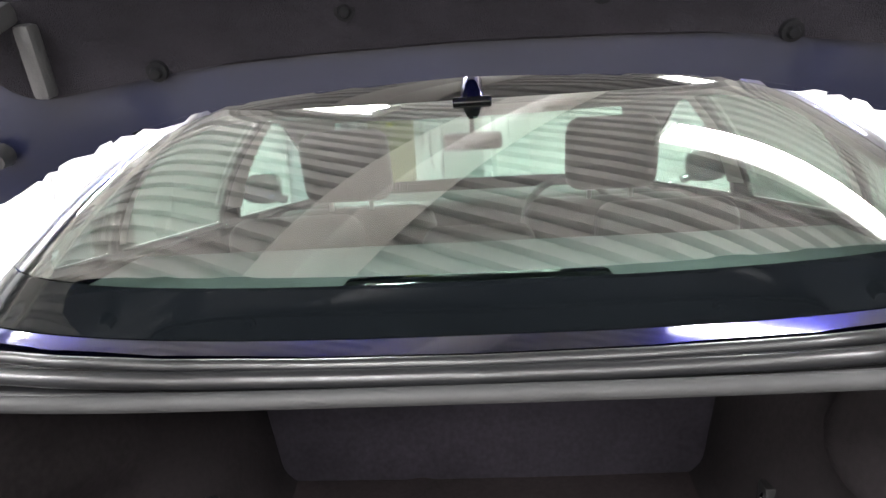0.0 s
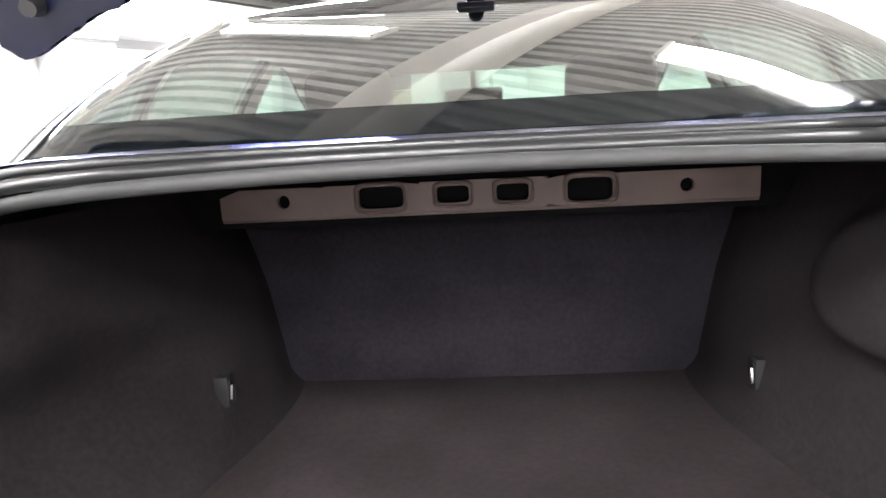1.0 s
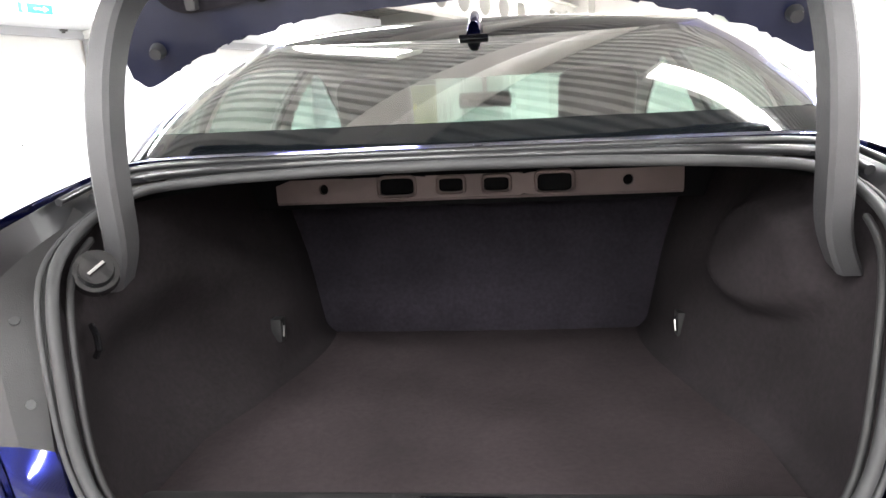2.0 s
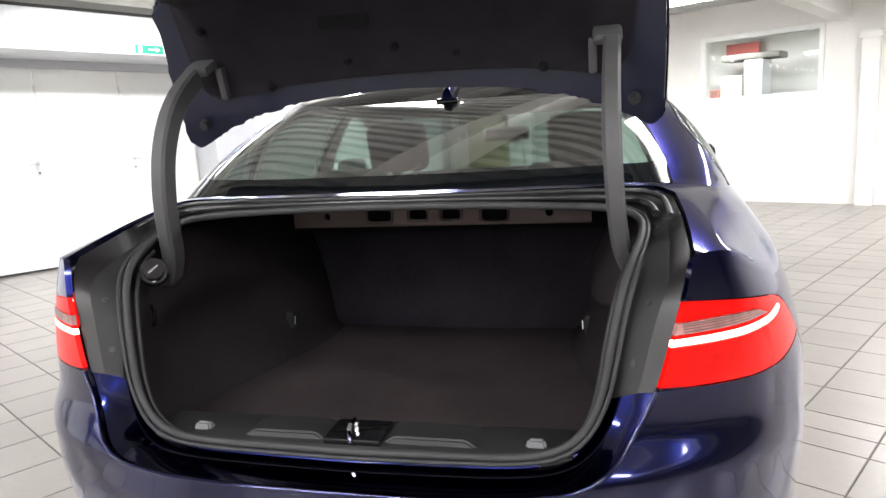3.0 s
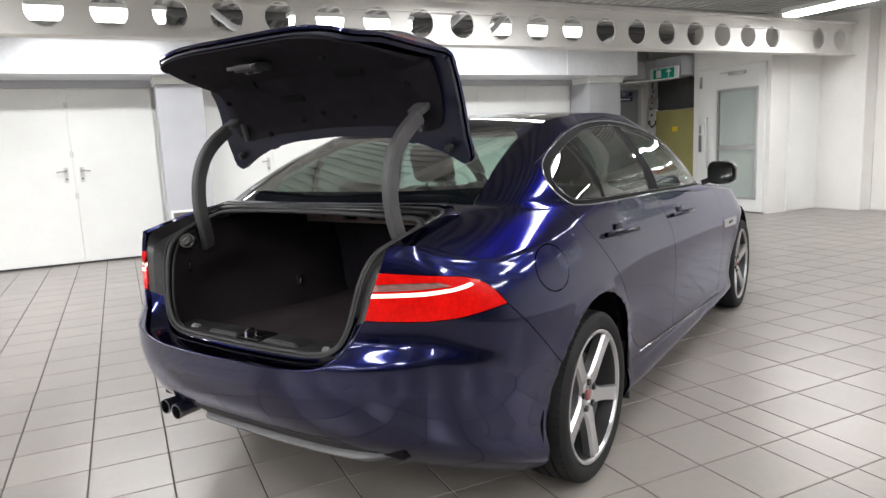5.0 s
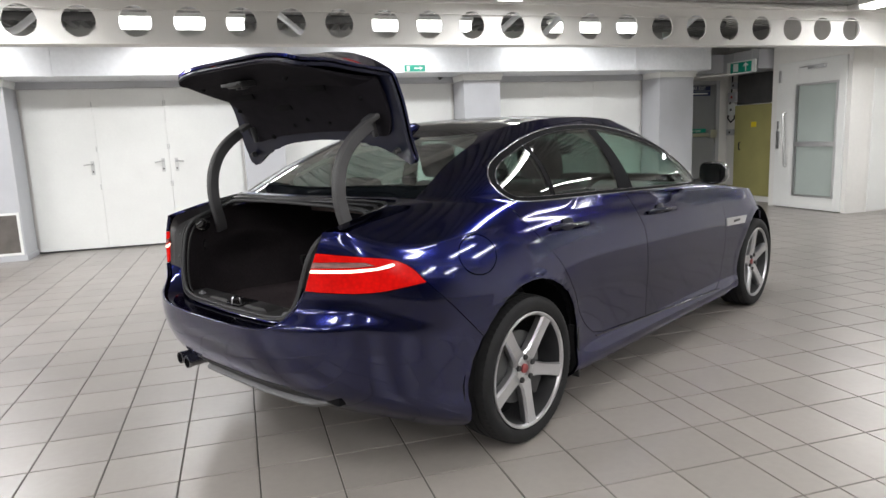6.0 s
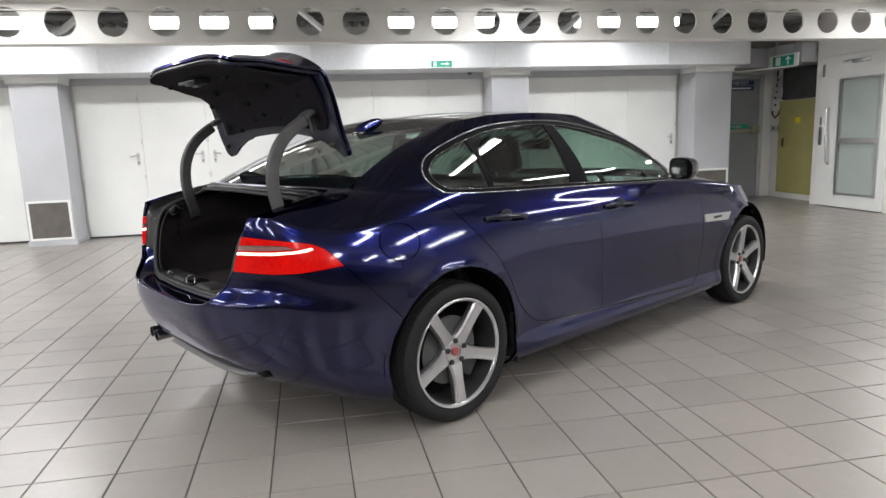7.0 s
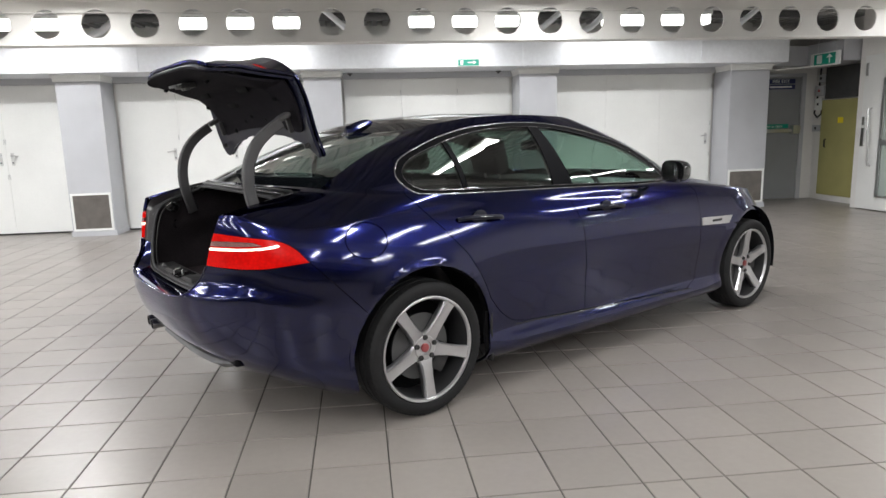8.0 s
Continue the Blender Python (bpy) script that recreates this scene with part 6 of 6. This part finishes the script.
part("parcel_shelf", grid(lambda a, b: Vector(((-0.60 + 1.2 * a) * (1 - 0.1 * (1 - b)), (-0.44 - 0.125 * math.cos((a - 0.5) * 3.0)) * (1 - b) + 0.03 * b, 1.066 + 0.004 * b)), 24, 6), M_SHELF, car, "grey fabric parcel shelf under the rear window", 60)
bm = boxes(((-0.16, -0.36, 1.068), (0.16, -0.30, 1.092)), bevel=0.008)
part("high_brake_lamp", bm, M_GLOSS, car, "dark high brake lamp on the shelf")


def cushion(bm, lo, hi, bevel=0.04, m=None):
    r = box(bm, lo, hi, 0, None)
    bmesh.ops.bevel(bm, geom=list({e for v in r for e in v.link_edges}), offset=bevel, segments=4, affect="EDGES", profile=0.5)
    if m is not None:
        bmesh.ops.transform(bm, matrix=m, verts=bm.verts[:])
    return bm


def seat(x, y, rake=16):
    base = new("front_seat")
    base.parent = car
    base["label"] = "black leather front seat"
    part("seat_cushion", cushion(bmesh.new(), (x - 0.25, y - 0.05, 0.36), (x + 0.25, y + 0.48, 0.52), 0.05), M_LEATHER, base, "", 60)
    m = Matrix.Translation((x, y, 0.46)) @ Matrix.Rotation(radians(rake), 4, "X")
    part("seat_backrest", cushion(bmesh.new(), (-0.25, -0.07, 0), (0.25, 0.07, 0.60), 0.06, m), M_LEATHER, base, "", 60)
    part("headrest", cushion(bmesh.new(), (-0.13, -0.045, 0.63), (0.13, 0.055, 0.84), 0.045, m), M_LEATHER, base, "", 60)
    bm = bmesh.new()
    for s in (-0.06, 0.06):
        cyl(bm, m @ Vector((s, 0, 0.58)), m @ Vector((s, 0, 0.66)), 0.007, n=8)
    part("headrest_post", bm, M_STEEL, base)


seat(0.38, 1.02)
seat(-0.38, 1.02)
rear = new("rear_seat")
rear.parent = car
rear["label"] = "black leather rear bench seat"
m = Matrix.Translation((0, 0.33, 0.46)) @ Matrix.Rotation(radians(14), 4, "X")
part("bench_cushion", cushion(bmesh.new(), (-0.62, 0.27, 0.34), (0.62, 0.72, 0.50), 0.05), M_LEATHER, rear, "", 60)
part("bench_backrest", cushion(bmesh.new(), (-0.62, -0.06, 0), (0.62, 0.07, 0.57), 0.05, m), M_LEATHER, rear, "", 60)
for x in (-0.36, 0.36):
    part("headrest", cushion(bmesh.new(), (x - 0.135, -0.04, 0.54), (x + 0.135, 0.05, 0.665), 0.04, m), M_LEATHER, rear, "", 60)
part("headrest", cushion(bmesh.new(), (-0.11, -0.04, 0.55), (0.11, 0.04, 0.63), 0.03, m), M_LEATHER, rear, "low middle headrest", 60)
bm = bmesh.new()
cushion(bm, (-0.78, 1.72, 0.60), (0.78, 2.20, 0.955), 0.07)
part("dashboard", bm, M_LEATHER, car, "black dashboard", 60)
bm = bmesh.new()
wm = Matrix.Translation((0.36, 1.58, 0.86)) @ Matrix.Rotation(radians(66), 4, "X")
tube(bm, [wm @ Vector((0.185 * math.cos(2 * math.pi * i / 32), 0.185 * math.sin(2 * math.pi * i / 32), 0)) for i in range(32)], 0.016, 8, True)
box(bm, (-0.06, -0.06, -0.03), (0.06, 0.05, 0.02), 0.015, wm)
box(bm, (-0.18, -0.015, -0.012), (0.18, 0.012, 0.006), 0.004, wm)
part("steering_wheel", bm, M_LEATHER, car, "black steering wheel", 60)
bm = bmesh.new()
cushion(bm, (-0.14, 1.575, 1.165), (0.10, 1.615, 1.235), 0.018)
part("inside_mirror", bm, M_GLOSS, car, "black inside mirror")
bm = bmesh.new()
cyl(bm, (-0.02, 1.60, 1.22), (-0.02, 1.58, 1.32), 0.012, n=10)
part("mirror_stalk", bm, M_GLOSS, car)

# ---- floor tiles: square, with one strip of two narrow courses ----
def tile_lines():
    lines = [0.840 + 0.3068 * k for k in range(-48, 1)] + [1.155, 1.310]
    u = 1.476
    while u < U1 + 0.3:
        lines.append(u)
        u += 0.306
    return lines


UL = tile_lines()
VL = [0.895 + 0.304 * k for k in range(-27, 46)]


def tile_mesh(w, h):
    g, b = 0.0031, 0.0012
    x, y = w / 2 - g, h / 2 - g
    vs = [(-x, -y, -0.004), (x, -y, -0.004), (x, y, -0.004), (-x, y, -0.004), (-x + b, -y + b, 0), (x - b, -y + b, 0), (x - b, y - b, 0), (-x + b, y - b, 0)]
    vs = [(px - 0.0157 * py, py, pz) for px, py, pz in vs]  # the two ways of the joints are not quite square
    return vs, [(4, 5, 6, 7), (0, 1, 5, 4), (1, 2, 6, 5), (2, 3, 7, 6), (3, 0, 4, 7)]


TURN = Euler((0, 0, radians(59.1)))
shared, verts_all, faces_all = {}, [], []
near_tiles = []
for a, b in zip(UL, UL[1:]):
    for c, d in zip(VL, VL[1:]):
        uc, vc = (a + b) / 2, (c + d) / 2
        vs_shift = vc + 0.0157 * uc
        p = HALL @ Vector((uc, vs_shift, 0))
        if not (U0 < uc < U1 + 0.2 and V0 - 0.6 < vs_shift < V1):
            continue
        score = (p.x - 1.6) ** 2 + (p.y + 0.4) ** 2
        near_tiles.append((score, p, round(b - a, 4), round(d - c, 4)))
near_tiles.sort(key=lambda r: r[0])
for k, (score, p, w, h) in enumerate(near_tiles):
    vs, fs = tile_mesh(w, h)
    tilt = Euler((random.uniform(-0.0012, 0.0012), random.uniform(-0.0012, 0.0012), 0)).to_matrix()
    if k < 300:
        key = (w, h)
        if key not in shared:
            me = bpy.data.meshes.new("tile")
            me.from_pydata(vs, [], fs)
            me.materials.append(M_TILE)
            shared[key] = me
        ob = new("tile", shared[key])
        ob.parent = floor
        ob.matrix_basis = Matrix.LocRotScale(p, (TURN.to_matrix() @ tilt).to_euler(), None)
    else:
        base = len(verts_all)
        m = TURN.to_matrix() @ tilt
        verts_all += [tuple(p + m @ Vector(v)) for v in vs]
        faces_all += [tuple(base + i for i in f) for f in fs]
me = bpy.data.meshes.new("far_tiles")
me.from_pydata(verts_all, [], faces_all)
me.materials.append(M_TILES)
ft = new("far_tiles", me)
ft.parent = floor
tagged(ft, "beige floor tiles further off", kind="stuff")

# ---- lamps ----
LAMPS = []
for uu in (-9.9, -7.5, -5.1, -2.7, -0.25, 2.15, 4.55, 6.9):
    for va, vb in ((-3.35, -1.9), (-0.1, 1.35), (2.5, 3.95), (5.3, 6.75)):
        if uu == 4.55 and va < 1 or uu == -0.25 and va < 1:
            continue
        LAMPS.append(((uu, va), (uu, vb)))
for uu in (-9.34, -6.62, -3.90, -1.18, 1.54, 4.10):
    LAMPS.append(((uu - 0.74, -4.9), (uu + 0.74, -4.9)))


# made-up battens, added to brighten the room beyond the windows
for vv in (-3.2, -0.9, 1.6):
    LAMPS.append(((10.0, vv), (11.4, vv)))


def box_lamp(a, b):
    """A deep fitting with a glowing diffuser, hung along the wall side of the beam."""
    length = math.hypot(b[0] - a[0], b[1] - a[1])
    ob = link("box_lamp", boxes(((-length / 2, -0.09, 0.065), (length / 2, 0.09, 0.11)), bevel=0.006), M_SIGNW)
    part("diffuser", boxes(((-length / 2 + 0.02, -0.08, -0.05), (length / 2 - 0.02, 0.08, 0.064)), bevel=0.02), M_DIFFUSER, ob, "glowing white diffuser")
    return tagged(ob, "lit white fluorescent lamp with a deep diffuser", "lamp", "wall side lamps")


def batten(a, b):
    """A twin fluorescent fitting: steel tray, two tubes and end caps."""
    length = math.hypot(b[0] - a[0], b[1] - a[1])
    body = boxes(((-length / 2, -0.15, -0.01), (length / 2, 0.15, 0.045)), bevel=0.006)
    ob = link("fluorescent_lamp", body, M_SIGNW)
    for s in (-0.075, 0.075):
        bm = bmesh.new()
        cyl(bm, (-length / 2 + 0.04, s, -0.036), (length / 2 - 0.04, s, -0.032), 0.022, n=12)
        part("tube", bm, M_TUBE, ob, "glowing white fluorescent tube")
    for s in (-1, 1):
        part("end_cap", boxes(((s * length / 2 - 0.018, -0.14, -0.06), (s * length / 2 + 0.018, 0.14, -0.011)), bevel=0.004), M_SIGNW, ob)
    return tagged(ob, "lit white twin tube fluorescent batten under the roof decking", "lamp", "ceiling lamps")


for a, b in LAMPS:
    along = abs(a[1] - b[1]) < 0.1 and a[0] < 9
    lamp = box_lamp(a, b) if along else batten(a, b)
    ang = math.atan2(b[1] - a[1], b[0] - a[0])
    low = 2.66 if along else 2.72
    m = HALL @ pose((a[0] + b[0]) / 2, (a[1] + b[1]) / 2, low, 0, 0, math.degrees(ang))
    m = Matrix.LocRotScale(m.translation, Euler((0, 0, math.atan2(m.col[0][1], m.col[0][0]))), None)
    lamp.matrix_basis = m
    la = bpy.data.lights.new("lamp_light", "AREA")
    la.shape, la.size, la.size_y, la.energy = "RECTANGLE", 1.35, 0.16, LAMP_WATTS
    la.color = (0.985, 0.985, 1.0)
    lo = new("lamp_light", la)
    lo.matrix_basis = m @ pose(0, 0, -0.064)
